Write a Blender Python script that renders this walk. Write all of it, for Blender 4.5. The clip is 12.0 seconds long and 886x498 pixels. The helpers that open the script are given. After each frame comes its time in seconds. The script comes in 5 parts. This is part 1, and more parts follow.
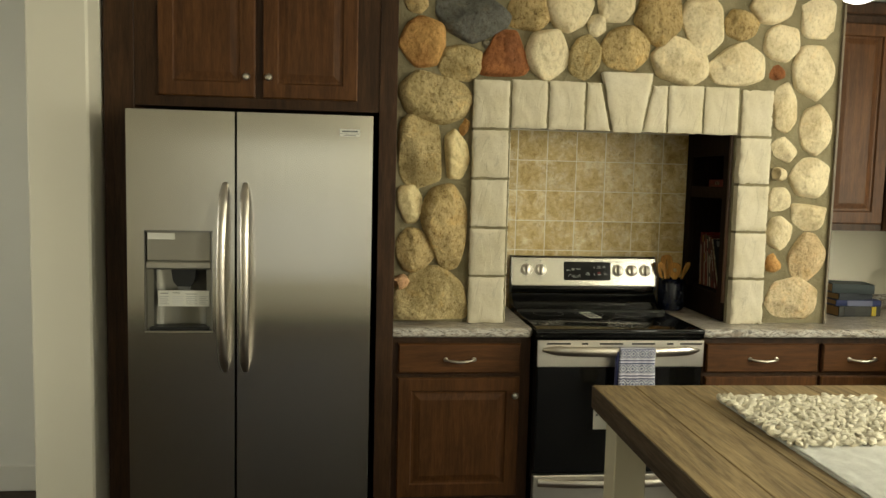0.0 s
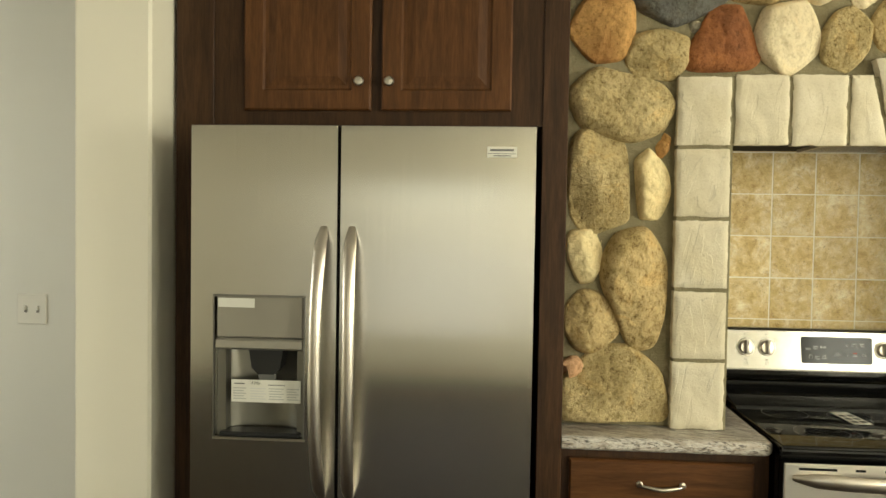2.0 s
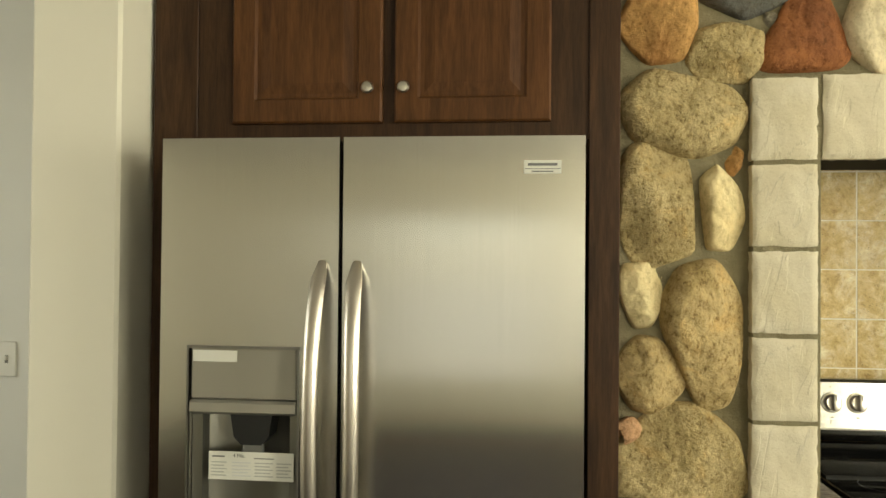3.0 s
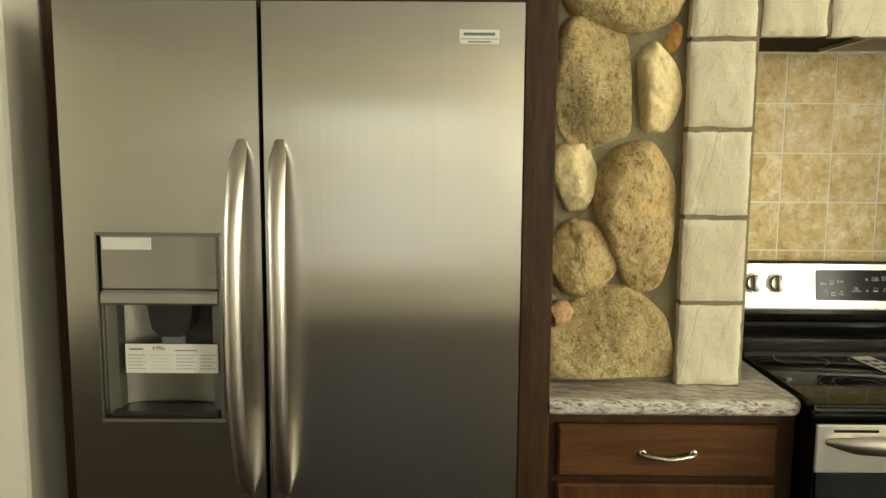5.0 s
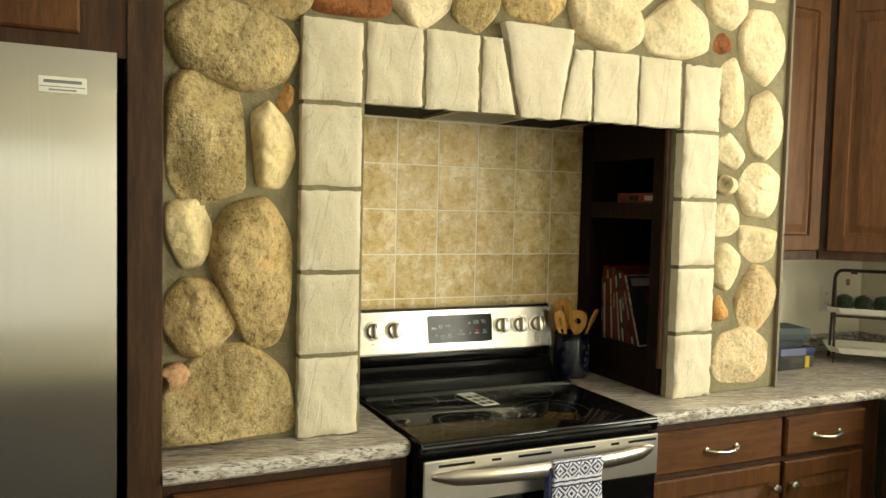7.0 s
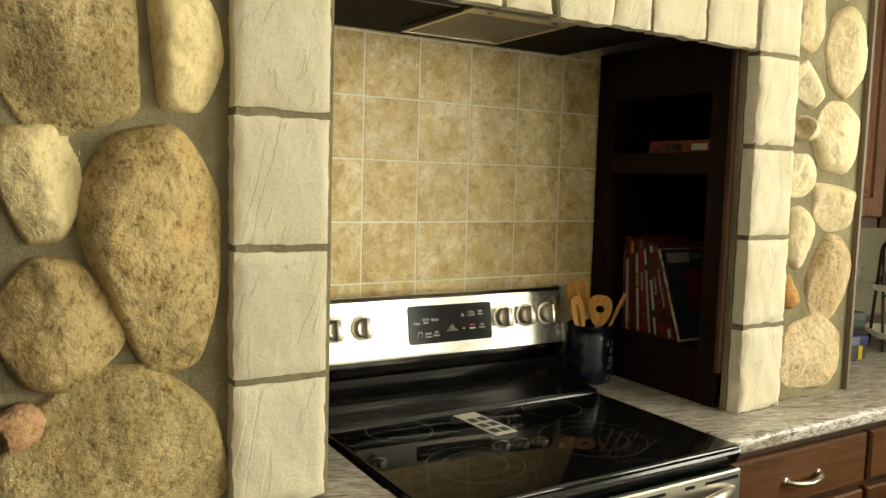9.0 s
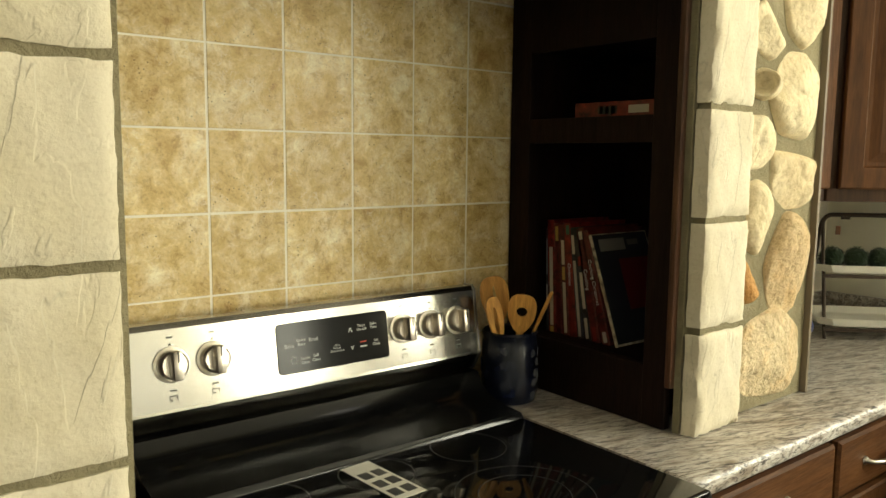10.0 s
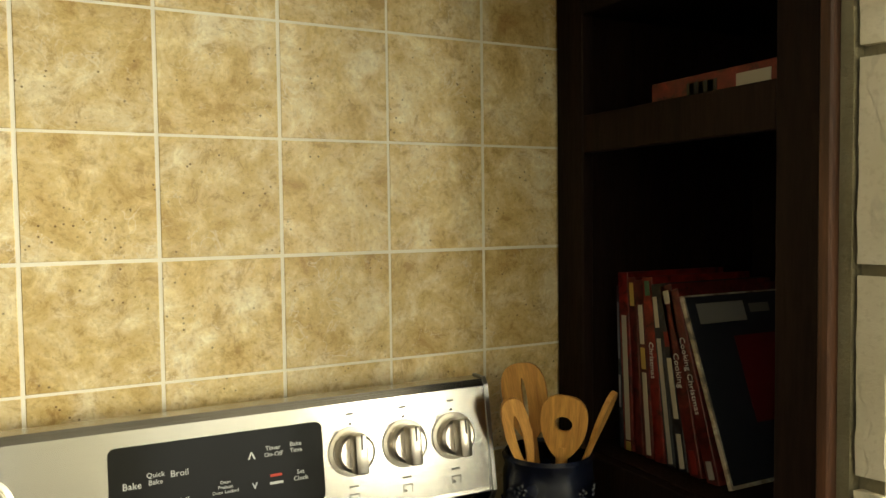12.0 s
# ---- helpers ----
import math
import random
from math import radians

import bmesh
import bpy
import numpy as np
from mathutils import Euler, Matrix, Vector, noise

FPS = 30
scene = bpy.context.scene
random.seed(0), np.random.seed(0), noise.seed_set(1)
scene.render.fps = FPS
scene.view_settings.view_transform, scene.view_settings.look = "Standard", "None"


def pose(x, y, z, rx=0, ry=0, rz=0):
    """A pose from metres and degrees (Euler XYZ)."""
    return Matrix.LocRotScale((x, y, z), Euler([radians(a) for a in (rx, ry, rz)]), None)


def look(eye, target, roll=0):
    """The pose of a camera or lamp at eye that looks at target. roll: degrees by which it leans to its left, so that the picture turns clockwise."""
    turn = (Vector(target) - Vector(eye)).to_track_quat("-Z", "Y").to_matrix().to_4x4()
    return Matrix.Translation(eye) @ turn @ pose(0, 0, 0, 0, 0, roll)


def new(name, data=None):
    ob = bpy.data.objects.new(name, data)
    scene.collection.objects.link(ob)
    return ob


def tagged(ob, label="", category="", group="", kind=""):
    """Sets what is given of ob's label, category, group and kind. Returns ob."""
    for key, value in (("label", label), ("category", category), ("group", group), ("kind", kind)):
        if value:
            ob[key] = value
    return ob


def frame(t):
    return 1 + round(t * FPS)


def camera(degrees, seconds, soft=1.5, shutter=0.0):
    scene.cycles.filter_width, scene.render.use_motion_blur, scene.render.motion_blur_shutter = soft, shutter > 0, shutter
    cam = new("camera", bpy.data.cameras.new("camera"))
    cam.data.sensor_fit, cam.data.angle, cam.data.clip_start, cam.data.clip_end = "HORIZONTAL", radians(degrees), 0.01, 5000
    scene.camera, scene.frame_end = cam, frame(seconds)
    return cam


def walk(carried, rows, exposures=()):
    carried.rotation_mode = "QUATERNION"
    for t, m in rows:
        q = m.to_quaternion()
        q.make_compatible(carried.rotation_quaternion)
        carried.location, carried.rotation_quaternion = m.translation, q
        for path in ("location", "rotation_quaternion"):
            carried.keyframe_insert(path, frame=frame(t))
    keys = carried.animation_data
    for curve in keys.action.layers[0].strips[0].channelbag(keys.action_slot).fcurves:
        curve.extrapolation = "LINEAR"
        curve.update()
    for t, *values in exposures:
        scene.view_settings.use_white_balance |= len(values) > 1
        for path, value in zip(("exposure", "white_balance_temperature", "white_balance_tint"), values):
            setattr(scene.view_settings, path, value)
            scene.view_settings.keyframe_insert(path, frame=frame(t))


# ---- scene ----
cam = camera(59.6, 12.0)
PATH = [
    (0, (-0.961, -3.935, 1.537), (-0.744, -1.955, 1.356), 1.4),
    (0.5, (-0.993, -3.668, 1.549), (-0.77, -1.695, 1.314), 1.5),
    (1, (-0.927, -3.419, 1.509), (-0.789, -1.435, 1.299), 1.0),
    (1.5, (-0.933, -3.174, 1.49), (-1.042, -1.183, 1.343), 0.7),
    (2, (-1.002, -2.948, 1.517), (-1.148, -0.954, 1.45), 0.9),
    (2.5, (-1.052, -2.774, 1.509), (-1.156, -0.777, 1.505), 1.1),
    (3, (-1.035, -2.551, 1.507), (-1.246, -0.563, 1.536), 0.5),
    (3.2, (-1.051, -2.483, 1.501), (-1.297, -0.499, 1.541), 0.6),
    (4.8, (-1.086, -2.45, 1.502), (-1.219, -0.47, 1.253), 0.0),
    (5, (-1.062, -2.468, 1.478), (-1.069, -0.483, 1.234), 0.4),
    (5.5, (-1.002, -2.488, 1.477), (-0.723, -0.527, 1.204), 0.5),
    (6, (-0.97, -2.486, 1.48), (-0.466, -0.57, 1.202), 0.7),
    (6.5, (-0.948, -2.495, 1.506), (-0.285, -0.621, 1.286), 0.8),
    (7, (-0.96, -2.477, 1.507), (-0.126, -0.663, 1.393), 1.4),
    (7.2, (-0.962, -2.441, 1.5), (-0.072, -0.653, 1.388), 2.0),
    (8.8, (-0.825, -1.812, 1.452), (0.162, -0.082, 1.278), 1.3),
    (9, (-0.806, -1.751, 1.444), (0.213, -0.039, 1.265), 1.6),
    (9.5, (-0.65, -1.533, 1.446), (0.48, 0.104, 1.234), 0.9),
    (10, (-0.544, -1.386, 1.443), (0.687, 0.173, 1.205), 0.6),
    (10.5, (-0.444, -1.255, 1.429), (0.84, 0.26, 1.2), 0.1),
    (11, (-0.306, -1.197, 1.411), (1.057, 0.251, 1.199), 0.4),
    (11.5, (-0.083, -1.157, 1.41), (1.135, 0.425, 1.299), 0.5),
    (12, (0.035, -1.016, 1.386), (0.937, 0.767, 1.296), -0.7),
]
# the clip's camera opens up a little on the way
EXPOSURES = [(0.0, -1.0), (0.5, -0.62), (1.0, -0.58), (2.5, -0.43), (3.0, -0.52), (5.5, -0.5), (7.0, -0.36), (9.0, -0.46), (10.0, -0.43), (11.0, -0.28), (12.0, -0.06)]
walk(cam, [(t, look(eye, target, roll)) for t, eye, target, roll in PATH], EXPOSURES)

# ---- world and large lights ----
world = bpy.data.worlds.new("sky")
scene.world = world
world.use_nodes = True
wn = world.node_tree
sky = wn.nodes.new("ShaderNodeTexSky")
sky.sky_type, sky.sun_disc = "NISHITA", False
sky.sun_elevation, sky.sun_rotation = radians(48), radians(120)
wn.nodes["Background"].inputs[1].default_value = 0.15
wn.links.new(sky.outputs[0], wn.nodes["Background"].inputs[0])
sun = new("sun", bpy.data.lights.new("sun", "SUN"))
sun.data.energy, sun.data.angle, sun.data.color = 2.0, radians(3), (1, 0.94, 0.84)
sun.matrix_world = look((6, -3.4, 7.2), (0, 0, 0))


def window_light(name, at, to, w, h, watts, colour):
    ob = new(name, bpy.data.lights.new(name, "AREA"))
    ob.data.shape, ob.data.size, ob.data.size_y = "RECTANGLE", w, h
    ob.data.energy, ob.data.color = watts, colour
    ob.matrix_world = look(at, to)
    return ob


WARM = (0.96, 0.93, 0.72)
window_light("sky_light_side", (2.47, -2.25, 1.6), (0, -2.25, 1.5), 1.6, 1.1, 150, WARM)
window_light("sky_light_far", (2.47, -5.1, 1.55), (0, -5.1, 1.4), 1.7, 1.3, 220, WARM)
window_light("sky_light_back", (1.4, -6.68, 1.02), (1.4, 0, 1.02), 1.4, 1.3, 13, WARM)

window_light("sky_light_low", (-1.45, -6.68, 1.16), (-1.45, 0, 1.16), 1.9, 1.58, 12, WARM)
window_light("sky_light_hall", (-4.8, -1.9, 1.5), (0, -1.9, 1.4), 1.4, 1.3, 42, (0.93, 0.94, 0.82))

# ---- materials ----


def shader(name, colour=(0.8, 0.8, 0.8), rough=0.5, metal=0.0, **more):
    m = bpy.data.materials.new(name)
    m.use_nodes = True
    b = m.node_tree.nodes["Principled BSDF"]
    b.inputs["Base Color"].default_value = (*colour, 1)
    b.inputs["Roughness"].default_value, b.inputs["Metallic"].default_value = rough, metal
    for key, value in more.items():
        b.inputs[key.replace("_", " ")].default_value = value
    return m


def add(m, kind, **ins):
    """A node of that kind; ins: socket names with a value or an output to link."""
    nt = m.node_tree
    n = nt.nodes.new(kind)
    for key, value in ins.items():
        s = n.inputs[int(key[1:])] if key[0] == "_" else n.inputs[key.replace("_", " ")]
        if isinstance(value, bpy.types.NodeSocket):
            nt.links.new(value, s)
        else:
            s.default_value = value
    return n


def coords(m, scale=(1, 1, 1), vary=True, turn=(0, 0, 0)):
    """Object coordinates, shifted per object, in metres times scale."""
    out = add(m, "ShaderNodeTexCoord").outputs["Object"]
    if vary:
        info = add(m, "ShaderNodeObjectInfo")
        shift = add(m, "ShaderNodeMath", _0=info.outputs["Random"], _1=37.0)
        shift.operation = "MULTIPLY"
        plus = add(m, "ShaderNodeVectorMath", _0=out, _1=shift.outputs[0])
        out = plus.outputs[0]
    if any(turn):
        out = add(m, "ShaderNodeMapping", Vector=out, Rotation=turn).outputs[0]
    return add(m, "ShaderNodeMapping", Vector=out, Scale=scale).outputs[0]


def fuzz(m, vector, scale, detail=4.0, rough=0.55, distort=0.0):
    return add(m, "ShaderNodeTexNoise", Vector=vector, Scale=scale, Detail=detail, Roughness=rough, Distortion=distort).outputs["Fac"]


def ramp(m, fac, *stops):
    n = add(m, "ShaderNodeValToRGB", Fac=fac)
    e = n.color_ramp.elements
    while len(e) < len(stops):
        e.new(0.5)
    for k, (at, c) in zip(e, stops):
        k.position, k.color = at, (*c, 1) if len(c) == 3 else c
    return n.outputs["Color"]


def mixed(m, fac, a, b, how="MIX"):
    n = m.node_tree.nodes.new("ShaderNodeMix")
    n.data_type, n.blend_type = "RGBA", how
    for s, v in ((n.inputs[0], fac), (n.inputs[6], a), (n.inputs[7], b)):
        if isinstance(v, bpy.types.NodeSocket):
            m.node_tree.links.new(v, s)
        else:
            s.default_value = v if isinstance(v, float) else (*v, 1)
    return n.outputs[2]


def sums(m, how, a, b):
    n = add(m, "ShaderNodeMath", _0=a, _1=b)
    n.operation = how
    return n.outputs[0]


def finish(m, colour=None, rough=None, bump=None, strength=0.3, distance=0.004):
    b = m.node_tree.nodes["Principled BSDF"]
    if colour is not None:
        m.node_tree.links.new(colour, b.inputs["Base Color"])
    if rough is not None:
        m.node_tree.links.new(rough, b.inputs["Roughness"])
    if bump is not None:
        n = add(m, "ShaderNodeBump", Height=bump, Strength=strength, Distance=distance)
        m.node_tree.links.new(n.outputs[0], b.inputs["Normal"])
    return m


def grey(lo, hi):
    return (lo, lo, lo), (hi, hi, hi)


def paint(name, colour, rough=0.55):
    m = shader(name, colour, rough)
    v = coords(m, vary=False)
    a = fuzz(m, v, 1.3, 3)
    c = ramp(m, a, (0.3, tuple(k * 0.95 for k in colour)), (0.7, colour))
    return finish(m, c, None, fuzz(m, v, 260, 3), 0.12, 0.001)


def wood(name, dark, light, scale=(26, 26, 2.2), rough=0.38, coat=0.0):
    m = shader(name, light, rough, Coat_Weight=coat, Coat_Roughness=0.25)
    v = coords(m, scale)
    a = fuzz(m, v, 1.6, 6, 0.62, 0.7)
    fine = fuzz(m, coords(m, tuple(k * 5 for k in scale)), 2.0, 3, 0.6)
    blotch = fuzz(m, coords(m, (1, 1, 1)), 5.0, 2)
    c = ramp(m, a, (0.32, dark), (0.68, light))
    c = mixed(m, 0.36, c, ramp(m, fine, (0.35, (0.38, 0.34, 0.32)), (0.6, (1, 1, 1))), "MULTIPLY")
    c = mixed(m, 0.35, c, ramp(m, blotch, (0.3, (0.55, 0.52, 0.5)), (0.7, (1.15, 1.1, 1.05))), "MULTIPLY")
    r = ramp(m, fine, (0.3, *grey(rough + 0.14, 0)[:1]), (0.7, *grey(rough - 0.06, 0)[:1]))
    return finish(m, c, r, fine, 0.22, 0.0012)


WALL_PAINT = paint("cream_wall_paint", (0.82, 0.78, 0.65))
HALL_PAINT = paint("pale_grey_wall_paint", (0.78, 0.77, 0.72))
CEILING_PAINT = paint("white_ceiling_paint", (0.8, 0.78, 0.72), 0.8)
TRIM_PAINT = paint("white_trim_paint", (0.78, 0.76, 0.70), 0.35)
LEG_PAINT = paint("cream_leg_paint", (0.62, 0.56, 0.40), 0.5)
CHERRY = wood("cherry_stained_oak", (0.070, 0.028, 0.0090), (0.140, 0.059, 0.0190), rough=0.42)
CHERRY_FLAT = wood("cherry_stained_oak_across", (0.070, 0.028, 0.0090), (0.140, 0.059, 0.0190), (2.2, 26, 26), 0.42)
for m in (CHERRY, CHERRY_FLAT):
    m.node_tree.nodes["Principled BSDF"].inputs["Specular IOR Level"].default_value = 0.24
FRAME_WOOD = wood("dark_stained_oak", (0.030, 0.0135, 0.0055), (0.078, 0.036, 0.014), rough=0.46)
FRAME_WOOD.node_tree.nodes["Principled BSDF"].inputs["Specular IOR Level"].default_value = 0.28
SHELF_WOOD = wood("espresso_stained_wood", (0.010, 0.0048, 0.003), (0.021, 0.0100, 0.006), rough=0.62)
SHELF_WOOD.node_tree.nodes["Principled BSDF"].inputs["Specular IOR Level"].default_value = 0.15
EDGE_WOOD = wood("rubbed_wood_edge", (0.05, 0.02, 0.01), (0.15, 0.062, 0.028), rough=0.45)
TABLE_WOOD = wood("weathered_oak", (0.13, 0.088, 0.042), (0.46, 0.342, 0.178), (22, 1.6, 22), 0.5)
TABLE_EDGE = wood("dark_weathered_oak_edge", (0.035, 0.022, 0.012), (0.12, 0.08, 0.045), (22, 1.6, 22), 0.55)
FLOOR_WOOD = wood("dark_plank_floor", (0.014, 0.008, 0.005), (0.048, 0.027, 0.015), (1.8, 20, 20), 0.42)
FLOOR_WOOD.node_tree.nodes["Principled BSDF"].inputs["Specular IOR Level"].default_value = 0.22
SPOON_WOOD = wood("bamboo", (0.54, 0.25, 0.05), (0.80, 0.43, 0.10), (60, 60, 5), 0.5)


def steel(name, colour, rough, streak=(900, 900, 3), amount=0.10):
    m = shader(name, colour, rough, 1.0)
    a = fuzz(m, coords(m, streak, False), 1.0, 2, 0.5)
    c = mixed(m, 0.25, colour, ramp(m, a, (0.35, (0.8, 0.8, 0.8)), (0.65, (1, 1, 1))), "MULTIPLY")
    return finish(m, c, None, a, amount, 0.002)


STEEL = steel("brushed_stainless_steel", (0.535, 0.52, 0.478), 0.22, amount=0.03)
b = STEEL.node_tree.nodes["Principled BSDF"]
b.inputs["Anisotropic"].default_value, b.inputs["Roughness"].default_value = 0.90, 0.185
tangent = add(STEEL, "ShaderNodeTangent")
tangent.direction_type, tangent.axis = "RADIAL", "Z"
STEEL.node_tree.links.new(tangent.outputs[0], b.inputs["Tangent"])
STEEL_FLAT = steel("brushed_stainless_front", (0.76, 0.73, 0.67), 0.34, (3, 900, 900), 0.04)
PANEL_STEEL = steel("brushed_stainless_panel", (0.36, 0.345, 0.31), 0.19, (3, 900, 900), 0.03)
STEEL_DARK = steel("grey_steel_trim", (0.30, 0.29, 0.27), 0.34)
NICKEL = shader("satin_nickel", (0.62, 0.58, 0.50), 0.30, 1.0)
HANDLE_STEEL = steel("polished_handle_steel", (0.64, 0.59, 0.52), 0.29, (500, 500, 6), 0.05)
BLACK_GLASS = shader("black_ceramic_glass", (0.004, 0.004, 0.004), 0.05, Specular_IOR_Level=0.36)
DISPLAY_GLASS = shader("display_glass", (0.005, 0.005, 0.005), 0.12, Specular_IOR_Level=0.16)
BLACK_ENAMEL = shader("black_enamel", (0.004, 0.004, 0.004), 0.14, Specular_IOR_Level=0.35)
BLACK_PLASTIC = shader("black_plastic", (0.012, 0.012, 0.012), 0.4)
# black of the hood; also stands for shade in slots, gaps and recesses
DARK_VOID = shader("black_sheet_and_shade", (0.004, 0.004, 0.004), 0.7, Specular_IOR_Level=0.15)
GREY_PLASTIC = shader("grey_plastic", (0.20, 0.19, 0.165), 0.38)
SILVER_PLASTIC = shader("silver_plastic", (0.42, 0.40, 0.35), 0.34, 0.7)
WHITE_PLASTIC = shader("white_plastic", (0.78, 0.76, 0.70), 0.35)
PAPER = shader("printed_paper", (0.72, 0.71, 0.64), 0.6)
INK = shader("grey_ink", (0.16, 0.16, 0.15), 0.7)
PALE_INK = shader("pale_print", (0.62, 0.62, 0.60), 0.6)
RED_INK = shader("red_print", (0.55, 0.05, 0.02), 0.6)
BRONZE = shader("bronze_wire", (0.045, 0.03, 0.02), 0.45, 0.6)
ENAMEL = shader("white_enamel_tray", (0.76, 0.74, 0.66), 0.28)
STRIP = paint("taupe_strip", (0.17, 0.135, 0.09))
GLASS_WHITE = shader("opal_glass", (0.85, 0.85, 0.83), 0.25, Emission_Color=(1, 0.95, 0.85, 1), Emission_Strength=6.0)


# pale tone chosen so the added ground outside throws light back
BRIGHT_GROUND = paint("added_pale_ground", (0.42, 0.38, 0.30), 0.9)


def stone_paint(name, pale, deep, pits=0.3, grain=1.0, veins=0.65):
    """Weathered fieldstone: broad drifts of two tones, dark pits, coarse grains that stand proud."""
    m = shader(name, pale, 0.85, Specular_IOR_Level=0.25)
    v = coords(m)
    warp = add(m, "ShaderNodeVectorMath", _0=v, _1=mixed(m, 0.02, (0, 0, 0), add(m, "ShaderNodeTexNoise", Vector=v, Scale=40.0).outputs["Color"])).outputs[0]
    big = fuzz(m, v, 6.0, 3, 0.5)
    tint = fuzz(m, v, 13.0, 3, 0.6, 0.6)
    mid = fuzz(m, v, 26.0, 6, 0.6, 0.3)
    fine = fuzz(m, v, 170.0, 4, 0.7)
    cells = add(m, "ShaderNodeTexVoronoi", Vector=warp, Scale=78.0).outputs["Distance"]
    c = ramp(m, big, (0.36, deep), (0.60, pale))
    c = mixed(m, veins * 0.8, c, ramp(m, tint, (0.34, (0.70, 0.66, 0.50)), (0.46, (0.97, 0.95, 0.90)), (0.58, (1.08, 1.05, 0.98)), (0.68, (1.16, 1.02, 0.80))), "MULTIPLY")
    speck = fuzz(m, coords(m, (1, 1, 0.7)), 85.0, 5, 0.72)
    c = mixed(m, veins, c, ramp(m, speck, (0.34, (0.34, 0.27, 0.17)), (0.43, (0.80, 0.75, 0.64)), (0.50, (1, 1, 1)), (0.64, (1.14, 1.12, 1.06))), "MULTIPLY")
    hollow = sums(m, "ADD", sums(m, "MULTIPLY", fine, 0.55), sums(m, "MULTIPLY", mid, 0.45))
    pit = ramp(m, hollow, (0.37, (0.30, 0.25, 0.17)), (0.425, (0.90, 0.88, 0.84)), (0.50, (1, 1, 1)), (0.62, (1.10, 1.09, 1.06)))
    c = mixed(m, min(1.0, pits * 1.5), c, pit, "MULTIPLY")
    h = sums(m, "ADD", sums(m, "MULTIPLY", mid, 0.45 + 0.55 * grain), sums(m, "MULTIPLY", fine, 0.28 * grain))
    h = sums(m, "ADD", h, sums(m, "MULTIPLY", sums(m, "SUBTRACT", 0.6, cells), 0.15 * max(0.0, grain - 0.6)))
    return finish(m, c, None, h, 0.9, 0.013)


TAN = stone_paint("tan_river_stone", (0.54, 0.42, 0.22), (0.38, 0.285, 0.14), 0.42, 1.0, 0.85)
OLIVE = stone_paint("speckled_olive_stone", (0.58, 0.475, 0.265), (0.42, 0.33, 0.165), 0.55, 1.6, 0.75)
# a pale stone, and the brightly lit tone of the right pier
BUFF = stone_paint("pale_and_lit_buff_stone", (0.75, 0.66, 0.465), (0.66, 0.555, 0.36), 0.10, 0.5, 0.40)
HONEY = stone_paint("honey_coloured_stone", (0.78, 0.66, 0.385), (0.67, 0.53, 0.28), 0.14, 0.5, 0.38)
CREAMY = stone_paint("rough_cream_stone", (0.74, 0.62, 0.42), (0.60, 0.46, 0.28), 0.30, 1.5, 0.6)
ORANGE = stone_paint("orange_sandstone", (0.58, 0.34, 0.13), (0.43, 0.22, 0.08), 0.30)
RUST = stone_paint("rust_red_sandstone", (0.38, 0.15, 0.055), (0.23, 0.09, 0.038), 0.35)
PINK = stone_paint("pinkish_brown_stone", (0.56, 0.34, 0.20), (0.42, 0.23, 0.12), 0.2)
SLATE = stone_paint("grey_slate_stone", (0.15, 0.15, 0.14), (0.08, 0.08, 0.08), 0.5)
GREY_STONE = stone_paint("grey_pebble", (0.30, 0.28, 0.22), (0.20, 0.18, 0.14), 0.4)


def block_paint():
    """Split limestone: thin layers that step down along slanting breaks."""
    m = shader("cast_limestone", (0.66, 0.60, 0.43), 0.8, Specular_IOR_Level=0.3)
    v = coords(m)
    big = fuzz(m, v, 6.0, 4)
    cleft = fuzz(m, coords(m, (8, 8, 1.7), True, (0, -0.22, 0)), 1.0, 5, 0.5, 0.3)
    layers = ramp(m, cleft, (0.36, (0.0, 0.0, 0.0)), (0.366, (0.22, 0.22, 0.22)), (0.455, (0.30, 0.30, 0.30)), (0.461, (0.52, 0.52, 0.52)), (0.55, (0.62, 0.62, 0.62)), (0.556, (0.84, 0.84, 0.84)), (0.66, (1, 1, 1)))
    lip = ramp(m, cleft, (0.452, (1, 1, 1)), (0.458, (0.0, 0.0, 0.0)), (0.464, (1, 1, 1)), (0.547, (1, 1, 1)), (0.553, (0.0, 0.0, 0.0)), (0.559, (1, 1, 1)))
    keep = ramp(m, fuzz(m, v, 7.0, 2), (0.46, (1, 1, 1)), (0.58, (0, 0, 0)))
    c = ramp(m, big, (0.3, (0.60, 0.535, 0.38)), (0.65, (0.69, 0.63, 0.49)))
    c = mixed(m, 0.16, c, mixed(m, 1.0, lip, keep, "LIGHTEN"), "MULTIPLY")
    c = mixed(m, 0.25, c, ramp(m, fuzz(m, v, 150, 4), (0.32, (0.62, 0.55, 0.42)), (0.46, (1, 1, 1))), "MULTIPLY")
    h = sums(m, "ADD", sums(m, "MULTIPLY", layers, 0.5), sums(m, "ADD", sums(m, "MULTIPLY", fuzz(m, v, 30, 4, 0.6), 0.22), sums(m, "MULTIPLY", fuzz(m, v, 160, 4, 0.6), 0.16)))
    return finish(m, c, None, h, 0.75, 0.008)


LIMESTONE = block_paint()


def mortar_paint():
    m = shader("grey_mortar", (0.27, 0.25, 0.19), 0.95)
    v = coords(m, vary=False)
    c = ramp(m, fuzz(m, v, 9, 5), (0.3, (0.18, 0.152, 0.084)), (0.7, (0.285, 0.248, 0.150)))
    return finish(m, c, None, sums(m, "ADD", sums(m, "MULTIPLY", fuzz(m, v, 22, 4, 0.6), 1.6), fuzz(m, v, 90, 5, 0.7)), 0.7, 0.008)


MORTAR = mortar_paint()


